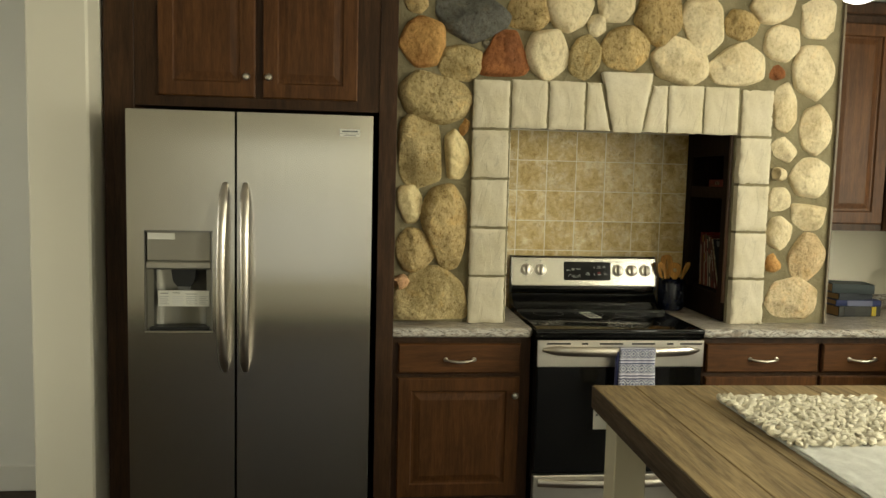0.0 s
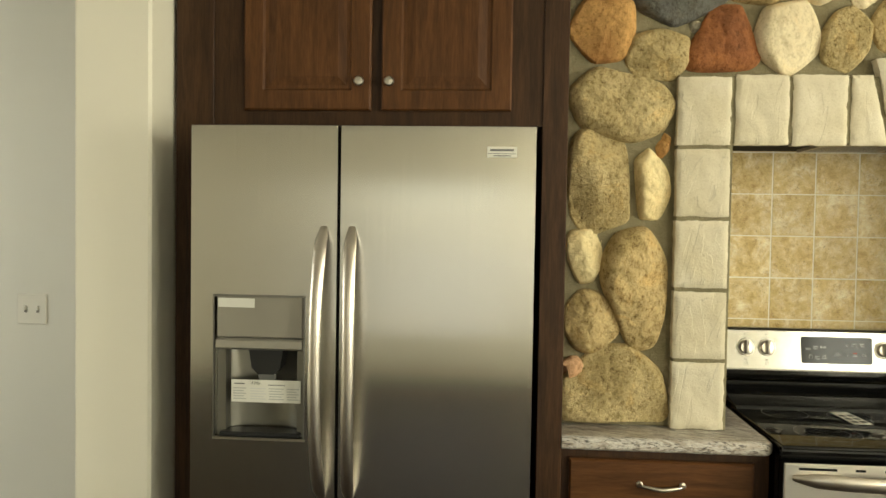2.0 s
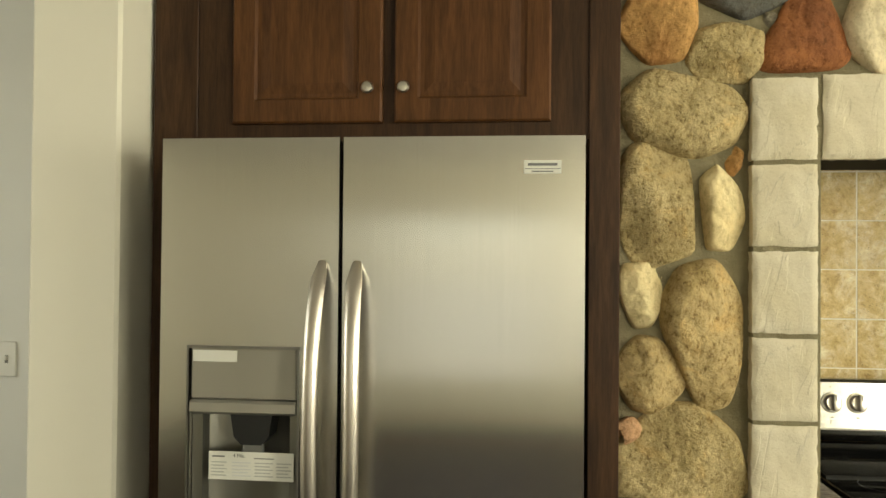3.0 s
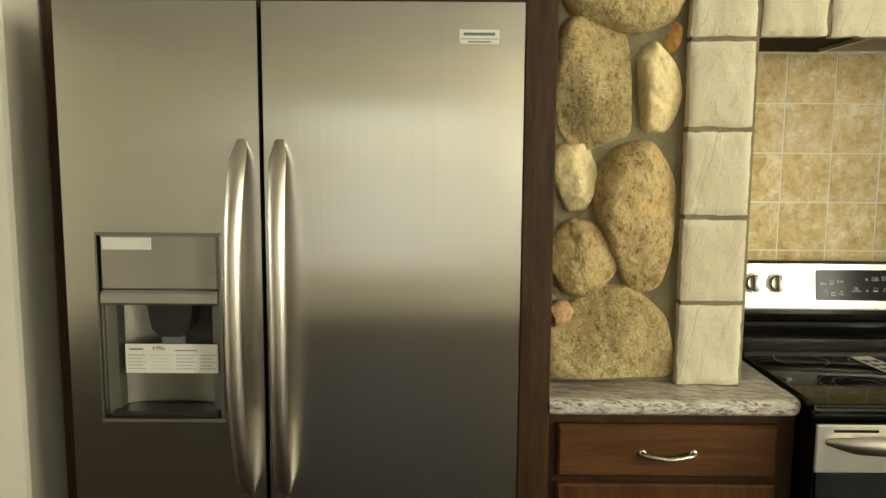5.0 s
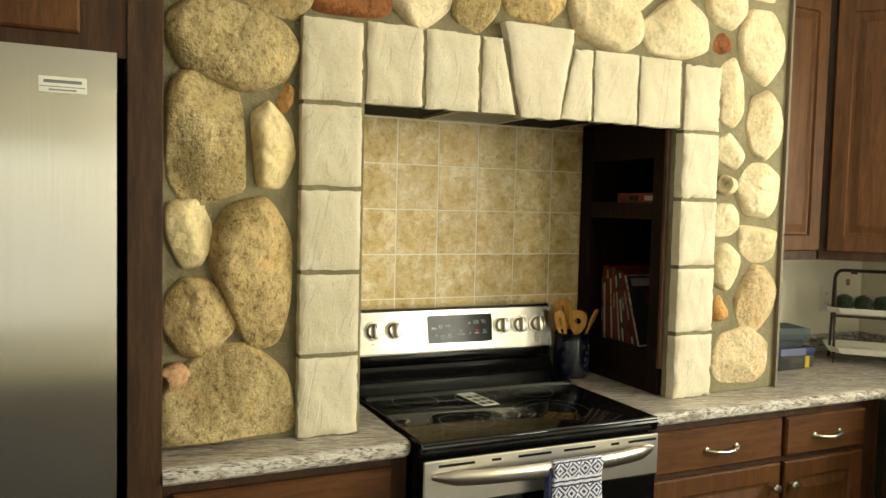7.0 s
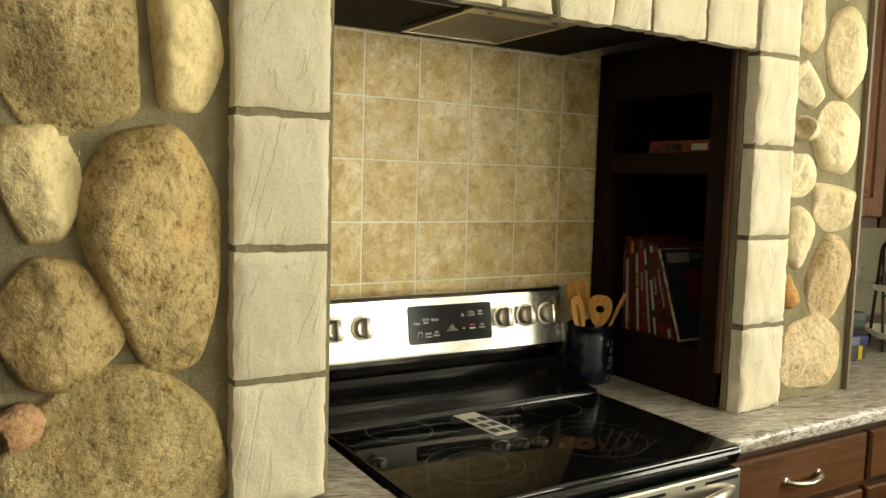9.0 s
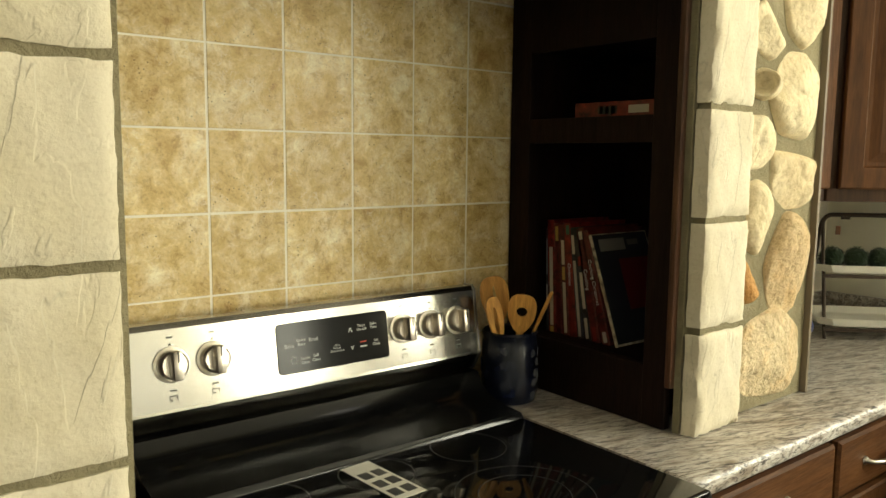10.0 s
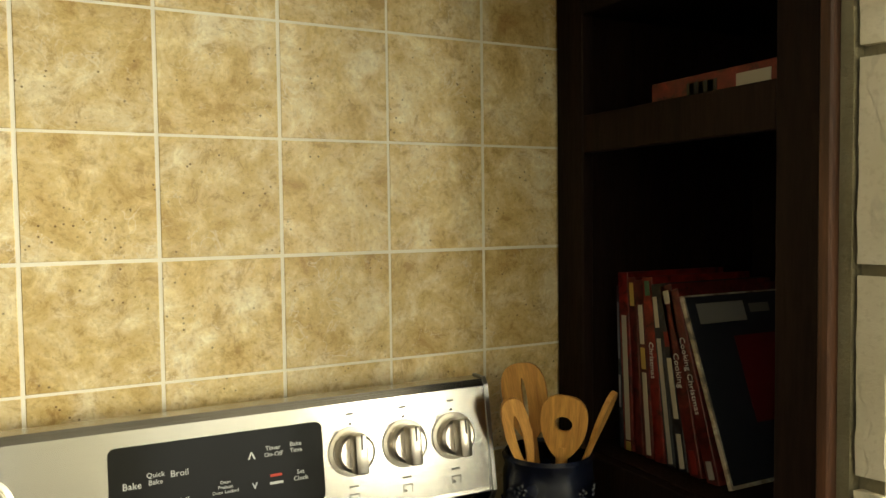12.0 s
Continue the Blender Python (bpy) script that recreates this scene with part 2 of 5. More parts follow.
def travertine():
    """Clouded tan stone with pale wormy veins and small pits, another shade on each tile."""
    m = shader("travertine_tile", (0.5, 0.4, 0.25), 0.42, Specular_IOR_Level=0.35)
    v = coords(m)
    tone = add(m, "ShaderNodeObjectInfo").outputs["Random"]
    cloud = fuzz(m, v, 13, 9, 0.70, 0.5)
    patch = fuzz(m, v, 36, 9, 0.74, 0.5)
    fine = fuzz(m, v, 190, 3, 0.6)
    worm = fuzz(m, v, 26, 3, 0.5, 1.0)
    c = ramp(m, cloud, (0.34, (0.56, 0.385, 0.145)), (0.44, (0.71, 0.545, 0.25)), (0.54, (0.79, 0.65, 0.375)), (0.63, (0.88, 0.79, 0.57)))
    c = mixed(m, 0.75, c, ramp(m, patch, (0.38, (0.64, 0.52, 0.36)), (0.45, (0.93, 0.88, 0.79)), (0.55, (1.01, 1.01, 1.0)), (0.60, (1.16, 1.21, 1.30))), "MULTIPLY")
    vein = mixed(m, 1.0, ramp(m, worm, (0.485, (0, 0, 0)), (0.5, (1, 1, 1)), (0.515, (0, 0, 0))), ramp(m, fuzz(m, v, 12, 2), (0.50, (0, 0, 0)), (0.62, (1, 1, 1))), "MULTIPLY")
    c = mixed(m, 0.5, c, mixed(m, vein, c, (0.93, 0.88, 0.73)))
    c = mixed(m, 0.26, c, ramp(m, fine, (0.36, (0.5, 0.42, 0.3)), (0.46, (1, 1, 1)), (0.62, (1.1, 1.1, 1.08))), "MULTIPLY")
    spots = add(m, "ShaderNodeTexVoronoi", Vector=v, Scale=95.0).outputs["Distance"]
    sparse = ramp(m, fuzz(m, v, 14, 2), (0.535, (1, 1, 1)), (0.595, (0, 0, 0)))
    dot = mixed(m, 1.0, ramp(m, spots, (0.10, (0.20, 0.14, 0.07)), (0.16, (1, 1, 1))), sparse, "LIGHTEN")
    c = mixed(m, 0.85, c, dot, "MULTIPLY")
    c = mixed(m, 0.9, c, ramp(m, tone, (0.0, (0.84, 0.80, 0.71)), (1.0, (1.07, 1.07, 1.07))), "MULTIPLY")
    return finish(m, c, None, sums(m, "ADD", patch, sums(m, "MULTIPLY", fine, 0.4)), 0.15, 0.003)


TRAVERTINE = travertine()
GROUT = shader("pale_grout", (0.90, 0.85, 0.72), 0.9)


def laminate():
    """Printed granite: cream and grey ground, long dark threads drifting along the counter, plum-grey blotches."""
    m = shader("granite_look_laminate", (0.4, 0.36, 0.3), 0.28, Specular_IOR_Level=0.32)
    turn = (0, 0, 0.28)
    drift = fuzz(m, coords(m, (4, 16, 16), False, turn), 1.6, 6, 0.62, 1.2)
    threads = fuzz(m, coords(m, (11, 95, 95), False, turn), 1.3, 7, 0.70, 1.4)
    blotch = fuzz(m, coords(m, (16, 34, 30), False, turn), 1.4, 6, 0.7, 1.2)
    c = ramp(m, drift, (0.34, (0.28, 0.235, 0.19)), (0.45, (0.47, 0.425, 0.375)), (0.54, (0.64, 0.625, 0.59)), (0.64, (0.39, 0.345, 0.30)))
    c = mixed(m, 0.92, c, ramp(m, threads, (0.40, (0.10, 0.095, 0.095)), (0.455, (0.60, 0.57, 0.54)), (0.50, (1, 0.99, 0.97)), (0.60, (1.05, 1.03, 1.0)), (0.66, (0.60, 0.52, 0.42))), "MULTIPLY")
    c = mixed(m, 0.8, c, ramp(m, blotch, (0.36, (0.24, 0.215, 0.22)), (0.43, (0.88, 0.86, 0.84)), (0.5, (1, 1, 1))), "MULTIPLY")
    return finish(m, c, None, drift, 0.04, 0.001)


LAMINATE = laminate()


def crock_glaze():
    m = shader("cobalt_glaze", (0.004, 0.006, 0.016), 0.27)
    v = coords(m, vary=False)
    return finish(m, ramp(m, fuzz(m, v, 30, 4), (0.3, (0.003, 0.0035, 0.009)), (0.7, (0.007, 0.011, 0.030))))


COBALT = crock_glaze()


def cloth(name, colour, scale=700):
    m = shader(name, colour, 0.95, Sheen_Weight=0.3)
    v = coords(m, vary=False)
    c = ramp(m, fuzz(m, v, 40, 4), (0.3, tuple(k * 0.78 for k in colour)), (0.7, colour))
    return finish(m, c, None, fuzz(m, v, scale, 2), 0.6, 0.002)


CREAM_YARN = cloth("cream_cotton_yarn", (0.72, 0.66, 0.50), 500)
WHITE_KNIT = cloth("white_cotton_knit", (0.62, 0.62, 0.57), 420)
MOSS = cloth("deep_green_moss", (0.020, 0.045, 0.012), 300)


def towel_cloth():
    """Navy diamonds and stripes woven on white, in bands up the cloth (generated from its x and z)."""
    m = shader("navy_patterned_cotton", (0.6, 0.6, 0.62), 0.95, Sheen_Weight=0.2)
    sep = add(m, "ShaderNodeSeparateXYZ", Vector=add(m, "ShaderNodeTexCoord").outputs["UV"])
    u, v = sep.outputs[0], sep.outputs[1]
    fu = sums(m, "ABSOLUTE", sums(m, "SUBTRACT", sums(m, "FRACT", sums(m, "MULTIPLY", u, 4.0), 0), 0.5), 0)
    band = sums(m, "FRACT", sums(m, "MULTIPLY", v, 7.0), 0)
    inner = sums(m, "DIVIDE", band, 0.62)
    fv = sums(m, "ABSOLUTE", sums(m, "SUBTRACT", inner, 0.5), 0)
    d = sums(m, "FRACT", sums(m, "MULTIPLY", sums(m, "ADD", fu, fv), 3.0), 0)
    diamonds = sums(m, "LESS_THAN", d, 0.46)
    stripe = sums(m, "FRACT", sums(m, "MULTIPLY", sums(m, "SUBTRACT", band, 0.62), 5.3), 0)
    lines = sums(m, "LESS_THAN", stripe, 0.42)
    dark = add(m, "ShaderNodeMix", _0=sums(m, "GREATER_THAN", band, 0.62), _2=diamonds, _3=lines).outputs[0]
    weave = fuzz(m, coords(m, vary=False), 600, 2)
    c = mixed(m, dark, (0.70, 0.71, 0.78), (0.03, 0.035, 0.12))
    c = mixed(m, 0.4, c, ramp(m, weave, (0.3, (0.6, 0.6, 0.62)), (0.6, (1, 1, 1))), "MULTIPLY")
    return finish(m, c, None, weave, 0.6, 0.002)


TOWEL = towel_cloth()

# ---- mesh helpers ----


def part(name, bm, material, parent=None, label="", smooth=False):
    """Links a bmesh as one mesh object, under parent if there is one."""
    me = bpy.data.meshes.new(name)
    bmesh.ops.recalc_face_normals(bm, faces=bm.faces)
    bm.to_mesh(me)
    bm.free()
    me.materials.append(material)
    if smooth:
        me.shade_smooth()
        me.set_sharp_from_angle(angle=radians(38))
    ob = new(name, me)
    ob.parent = parent
    if label:
        ob["label"] = label
    return ob


def thing(name, at, label, category, rz=0.0, group=""):
    ob = new(name)
    ob.empty_display_size = 0.05
    ob.matrix_world = pose(*at, 0, 0, rz)
    return tagged(ob, label, category, group)


def setting(ob, label, category):
    return tagged(ob, label, category, "", "structure")


def box(*spans, bevel=0.0, bm=None, segments=1):
    """A box x0, x1, y0, y1, z0, z1, added to bm if given."""
    x0, x1, y0, y1, z0, z1 = spans
    b = bm or bmesh.new()
    vs = [b.verts.new((x, y, z)) for x in (x0, x1) for y in (y0, y1) for z in (z0, z1)]
    fs = [b.faces.new([vs[i] for i in q]) for q in ((0, 1, 3, 2), (4, 6, 7, 5), (0, 4, 5, 1), (2, 3, 7, 6), (0, 2, 6, 4), (1, 5, 7, 3))]
    if bevel:
        es = list({e for f in fs for e in f.edges})
        bmesh.ops.bevel(b, geom=es, offset=bevel, segments=segments, affect="EDGES", profile=0.5)
    return b


def prism(outline, z0, z1, axis="z", bm=None):
    """Extrudes an outline of 2D points along an axis: z (x, y), x (y, z) or y (x, z)."""
    b = bm or bmesh.new()
    put = {"z": lambda p, h: (p[0], p[1], h), "x": lambda p, h: (h, p[0], p[1]), "y": lambda p, h: (p[0], h, p[1])}[axis]
    lo, hi = [b.verts.new(put(p, z0)) for p in outline], [b.verts.new(put(p, z1)) for p in outline]
    n = len(outline)
    b.faces.new(lo[::-1])
    b.faces.new(hi)
    for i in range(n):
        b.faces.new((lo[i], lo[(i + 1) % n], hi[(i + 1) % n], hi[i]))
    return b


def lathe(profile, turns=24, bm=None, at=(0, 0, 0)):
    """Turns (radius, z) points round the z axis."""
    b = bm or bmesh.new()
    rings = [[b.verts.new((at[0] + r * math.cos(k * 2 * math.pi / turns), at[1] + r * math.sin(k * 2 * math.pi / turns), at[2] + z)) for k in range(turns)] for r, z in profile]
    for lo, hi in zip(rings, rings[1:]):
        for k in range(turns):
            b.faces.new((lo[k], lo[(k + 1) % turns], hi[(k + 1) % turns], hi[k]))
    b.faces.new(rings[0][::-1])
    b.faces.new(rings[-1])
    return b


def sweep(points, radius, sides=10, flat=1.0, bm=None):
    """A tube along points; radius: one number or one a point; flat squeezes it along its second axis."""
    b = bm or bmesh.new()
    pts = [Vector(p) for p in points]
    rad = radius if isinstance(radius, (list, tuple)) else [radius] * len(pts)
    ref = Vector((1, 0, 0)) if abs((pts[-1] - pts[0]).normalized().x) < 0.8 else Vector((0, 0, 1))
    rings = []
    for i, p in enumerate(pts):
        d = (pts[min(i + 1, len(pts) - 1)] - pts[max(i - 1, 0)]).normalized()
        s = (ref - d * ref.dot(d)).normalized()
        u = d.cross(s)
        rings.append([b.verts.new(p + rad[i] * (s * math.cos(a) + flat * u * math.sin(a))) for a in (k * 2 * math.pi / sides for k in range(sides))])
    for lo, hi in zip(rings, rings[1:]):
        for k in range(sides):
            b.faces.new((lo[k], lo[(k + 1) % sides], hi[(k + 1) % sides], hi[k]))
    b.faces.new(rings[0][::-1])
    b.faces.new(rings[-1])
    return b


def layered(w, h, steps, bm=None, x=0.0, z=0.0):
    """Nested rectangles (inset, depth) facing -y, from the back edge to a cap: doors and drawer fronts with a moulded face."""
    b = bm or bmesh.new()
    rings = []
    for i, d in steps:
        rings.append([b.verts.new((x + px, -d, z + pz)) for px, pz in ((i, i), (w - i, i), (w - i, h - i), (i, h - i))])
    for lo, hi in zip(rings, rings[1:]):
        for k in range(4):
            b.faces.new((lo[k], lo[(k + 1) % 4], hi[(k + 1) % 4], hi[k]))
    b.faces.new(rings[-1])
    b.faces.new(rings[0][::-1])
    return b


def writing(text, at, size, material, parent, turn=(90, 0, 0), align="CENTER"):
    cu = bpy.data.curves.new("lettering", "FONT")
    cu.body, cu.size, cu.align_x, cu.align_y = text, size, align, "CENTER"
    cu.extrude, cu.resolution_u = 0.0003, 2
    cu.materials.append(material)
    ob = new("lettering", cu)
    ob.parent = parent
    ob.matrix_local = pose(*at, *turn)
    return ob


# ---- the room ----
LEFT, RIGHT, BACK, FRONT, HIGH = -4.6, 2.285, -6.5, -0.05, 2.44


def walls():
    setting(part("floor", box(LEFT - 0.1, RIGHT + 0.1, BACK - 0.1, 0.25, -0.06, 0), FLOOR_WOOD), "dark brown plank floor", "floor")
    # unseen ground added so that reflected windows look bright below the horizon
    setting(part("ground", box(-60, 60, -60, 60, -0.35, -0.30), BRIGHT_GROUND), "pale ground added unseen outside the house to brighten the window reflections", "ground")
    setting(part("ceiling", box(LEFT - 0.1, RIGHT + 0.1, BACK - 0.1, 0.25, HIGH, HIGH + 0.08), CEILING_PAINT), "flat white painted ceiling", "ceiling")
    setting(part("wall_north", box(-1.999, RIGHT, 0.012, 0.14, 0, HIGH), WALL_PAINT), "cream painted kitchen wall behind the cabinets", "wall")
    setting(part("wall_hall", box(LEFT, -2.229, -0.15, 0.1, 0, HIGH), HALL_PAINT), "pale painted hall wall with a light switch", "wall")
    setting(part("wall_stub", box(-2.228, -2.0, -0.80, 0.1, 0, HIGH, bevel=0.008), WALL_PAINT), "cream painted wall end beside the refrigerator", "wall")
    b = box(1.251, RIGHT, FRONT, 0.01, 0, HIGH)
    setting(part("wall_counter", b, WALL_PAINT), "cream painted wall above the counter", "wall")
    b = box(RIGHT, RIGHT + 0.14, -1.45, 0.14, 0, HIGH)
    box(RIGHT, RIGHT + 0.14, BACK, -5.95, 0, HIGH, bm=b)
    box(RIGHT, RIGHT + 0.14, -4.25, -3.05, 0, HIGH, bm=b)
    box(RIGHT, RIGHT + 0.14, -5.95, -4.25, 0, 0.9, bm=b)
    box(RIGHT, RIGHT + 0.14, -5.95, -4.25, 2.2, HIGH, bm=b)
    box(RIGHT, RIGHT + 0.14, -3.05, -1.45, 0, 1.05, bm=b)
    box(RIGHT, RIGHT + 0.14, -3.05, -1.45, 2.15, HIGH, bm=b)
    setting(part("wall_east", b, WALL_PAINT), "cream painted wall with a kitchen window", "wall")
    b = box(LEFT, -2.4, BACK - 0.14, BACK, 0, HIGH)
    box(-0.5, 0.7, BACK - 0.14, BACK, 0, HIGH, bm=b)
    box(-2.4, -0.5, BACK - 0.14, BACK, 0, 0.37, bm=b)
    box(-2.4, -0.5, BACK - 0.14, BACK, 1.95, HIGH, bm=b)
    box(2.1, RIGHT + 0.14, BACK - 0.14, BACK, 0, HIGH, bm=b)
    box(0.7, 2.1, BACK - 0.14, BACK, 0, 0.37, bm=b)
    box(0.7, 2.1, BACK - 0.14, BACK, 1.67, HIGH, bm=b)
    setting(part("wall_south", b, WALL_PAINT), "cream painted wall with wide windows", "wall")
    b = box(LEFT - 0.12, LEFT, BACK, -2.6, 0, HIGH)
    box(LEFT - 0.12, LEFT, -1.2, 0.1, 0, HIGH, bm=b)
    box(LEFT - 0.12, LEFT, -2.6, -1.2, 0, 0.85, bm=b)
    box(LEFT - 0.12, LEFT, -2.6, -1.2, 2.15, HIGH, bm=b)
    setting(part("wall_west", b, WALL_PAINT), "cream painted wall with a hall window", "wall")
    h = thing("window_5", (LEFT - 0.06, -1.9, 0.85), "white framed hall window in daylight", "window")
    tagged(h, kind="structure")
    for y in (-0.7, -0.02, 0.66):
        part("window_frame", box(-0.03, 0.03, y, y + 0.04, 0, 1.3, bevel=0.004), TRIM_PAINT, h)
    for z in (0.0, 1.26):
        part("window_frame", box(-0.028, 0.028, -0.66, 0.66, z, z + 0.04), TRIM_PAINT, h)
    b = box(LEFT, -2.229, -0.165, -0.151, 0, 0.125, bevel=0.004)
    setting(part("baseboard", b, TRIM_PAINT), "white painted baseboard along the hall wall", "baseboard")
    w = thing("window_1", (RIGHT + 0.07, -2.25, 1.05), "white framed kitchen window in daylight", "window")
    tagged(w, kind="structure")
    for y in (-0.8, -0.02, 0.76):
        part("window_frame", box(-0.03, 0.03, y, y + 0.04, 0, 1.1, bevel=0.004), TRIM_PAINT, w)
    for z in (0.0, 1.06):
        part("window_frame", box(-0.028, 0.028, -0.76, 0.76, z, z + 0.04), TRIM_PAINT, w)
    u = thing("window_3", (RIGHT + 0.07, -5.1, 0.9), "white framed side window in daylight", "window")
    tagged(u, kind="structure")
    for y in (-0.85, -0.02, 0.81):
        part("window_frame", box(-0.03, 0.03, y, y + 0.04, 0, 1.3, bevel=0.004), TRIM_PAINT, u)
    for z in (0.0, 1.26):
        part("window_frame", box(-0.028, 0.028, -0.81, 0.81, z, z + 0.04), TRIM_PAINT, u)
    q = thing("window_4", (-1.45, BACK - 0.07, 0.37), "wide white framed window in daylight", "window")
    tagged(q, kind="structure")
    for x in (-0.95, -0.02, 0.91):
        part("window_frame", box(x, x + 0.04, -0.03, 0.03, 0, 1.58, bevel=0.004), TRIM_PAINT, q)
    for z in (0.0, 1.54):
        part("window_frame", box(-0.91, 0.91, -0.028, 0.028, z, z + 0.04), TRIM_PAINT, q)
    v = thing("window_2", (1.4, BACK - 0.07, 0.37), "wide white framed window in daylight", "window")
    tagged(v, kind="structure")
    for x in (-0.7, -0.02, 0.66):
        part("window_frame", box(x, x + 0.04, -0.03, 0.03, 0, 1.3, bevel=0.004), TRIM_PAINT, v)
    for z in (0.0, 1.26):
        part("window_frame", box(-0.66, 0.66, -0.028, 0.028, z, z + 0.04), TRIM_PAINT, v)


walls()

# ---- stone chimney breast ----
FACE = -0.505


def chimney():
    ob = setting(new("chimney_breast"), "river stone chimney breast with grey mortar over the range", "stone wall")
    part("pier", box(-0.808, -0.3005, FACE, -0.02, 0.894, HIGH), MORTAR, ob)
    b = box(0.757, 1.240, FACE, -0.4905, 0.894, HIGH)
    part("pier", b, MORTAR, ob)
    part("pier_side", box(1.19, 1.240, -0.4895, -0.02, 0.894, HIGH), MORTAR, ob)
    part("lintel", box(-0.3000, 0.7715, FACE + 0.0005, -0.475, 1.785, HIGH), MORTAR, ob)
    return ob


CHIMNEY = chimney()
part("corner_strip", box(1.2405, 1.250, -0.520, -0.06, 0.894, 2.40), STRIP, CHIMNEY, "thin taupe corner strip")


def stone(x, z, w, h, material, tilt=0.0, square=2.4, taper=0.0, lean=0.0, deep=0.055, seed=0, cut=9.0, planes=()):
    """A fieldstone bedded in the mortar. taper > 0 narrows its top; lean slants it; planes: the (bearing, distance) of its flat sides; square: 2 oval, 4 blocky; cut flattens its foot."""
    rnd = random.Random(seed * 77 + 5)
    wave = [(rnd.uniform(-1, 1) * 0.03 / k, rnd.uniform(0, 6.28), k + 1) for k in (1, 2, 3)]
    flats = [(radians(f), d) for f, d in planes] or [(2 * math.pi * (k + rnd.uniform(-0.3, 0.3)) / 7, rnd.uniform(0.92, 1.06)) for k in range(7)]
    chips = [(rnd.uniform(0.78, 1.02), rnd.uniform(-0.7, 0.7), rnd.uniform(-0.7, 0.7)) for k in range(4)]
    sides, rings = 64, 20
    if x > 0.93:
        deep *= 0.78
    b = bmesh.new()
    off = Vector((rnd.uniform(0, 50), rnd.uniform(0, 50), 0))
    c, s = math.cos(radians(tilt)), math.sin(radians(tilt))

    def place(rho, a):
        ca, sa = math.cos(a), math.sin(a)
        r = (abs(ca) ** square + abs(sa) ** square) ** (-1 / square)
        poly = sum((max(0.0, math.cos(a - f)) / d) ** 18 for f, d in flats) ** (-1 / 18)
        r = (0.18 * r + 0.82 * poly) * (0.95 if x > 0.93 else 1.02) * (1 + sum(m * math.sin(k * a + f) for m, f, k in wave))
        px, pz = rho * r * ca, rho * r * sa
        px *= 1 - taper * pz
        px += lean * pz
        pz = max(pz, -cut)
        dome = (1 - min(rho, 1) ** 3.4) ** 0.58
        high = (dome ** -10 + sum(max(0.15, q + gx * px + gz * pz) ** -10 for q, gx, gz in chips)) ** (-1 / 10) if dome > 0.01 else dome
        px, pz = px * w / 2, pz * h / 2
        spot = Vector((px, pz, 0))
        lump = noise.fractal(spot * 14 + off, 0.85, 2.0, 4) * 0.0055
        crease = max(0.0, 0.12 - abs(noise.noise(spot * 11 + off * 2))) * 0.022
        return (x + px * c - pz * s, FACE + 0.012 - deep * (0.08 + 1.12 * high) - (lump - crease) * (0.3 + high), z + px * s + pz * c)

    centre = b.verts.new(place(0, 0))
    loops = [[b.verts.new(place(q, k * 2 * math.pi / sides)) for k in range(sides)] for q in ((j / rings) ** 0.75 for j in range(1, rings + 1))]
    rim = [b.verts.new((v.co.x, FACE + 0.02, v.co.z)) for v in loops[-1]]
    loops.append(rim)
    for k in range(sides):
        b.faces.new((centre, loops[0][k], loops[0][(k + 1) % sides]))
        for lo, hi in zip(loops, loops[1:]):
            b.faces.new((lo[k], hi[k], hi[(k + 1) % sides], lo[(k + 1) % sides]))
    ob = part("stone", b, material, CHIMNEY)
    ob.data.shade_smooth()
    return ob


# left pier, from the counter up
stone(-0.643, 1.022, 0.322, 0.255, OLIVE, 0, 2.4, 0.22, 0, 0.075, 1, 0.90, ((92, 1.0), (45, 0.98), (0, 1.02), (-90, 1.0), (180, 1.02), (140, 0.94), (-140, 1.3), (-40, 1.3)))
stone(-0.713, 1.216, 0.170, 0.203, TAN, 0, 2.4, 0.0, 0, 0.06, 3, 9, ((85, 1.0), (42, 0.84), (0, 1.08), (-55, 0.9), (-100, 1.0), (-145, 1.0), (178, 1.0), (135, 1.02)))
stone(-0.583, 1.318, 0.206, 0.386, TAN, 5, 2.2, -0.20, 0.04, 0.07, 4, 9, ((95, 1.0), (45, 1.0), (0, 1.0), (-32, 1.1), (-88, 1.0), (-146, 0.76), (175, 0.98), (135, 0.98)))
stone(-0.737, 1.421, 0.112, 0.172, HONEY, 3, 3.0, -0.1, 0, 0.05, 5, 9, ((88, 1.0), (5, 1.0), (-38, 1.0), (-90, 1.0), (-150, 0.9), (180, 1.0), (140, 1.2)))
stone(-0.700, 1.661, 0.191, 0.323, OLIVE, 2, 3.4, 0.0, -0.03, 0.065, 6, 9, ((95, 1.0), (42, 1.13), (0, 1.0), (-80, 1.02), (-130, 1.16), (180, 1.0), (135, 1.15)))
stone(-0.536, 1.645, 0.115, 0.223, HONEY, 2, 2.3, 0.0, -0.1, 0.05, 7, 9, ((115, 1.0), (52, 0.86), (8, 1.0), (-45, 0.93), (-92, 1.0), (180, 0.86)))
stone(-0.505, 1.767, 0.044, 0.079, ORANGE, -5, 3.2, -0.15, 0, 0.028, 8)
stone(-0.637, 1.888, 0.323, 0.205, OLIVE, -17, 2.9, 0.0, 0, 0.065, 9, 9, ((92, 1.0), (40, 1.12), (0, 1.0), (-42, 0.98), (-90, 1.02), (-150, 1.02), (160, 1.0)))
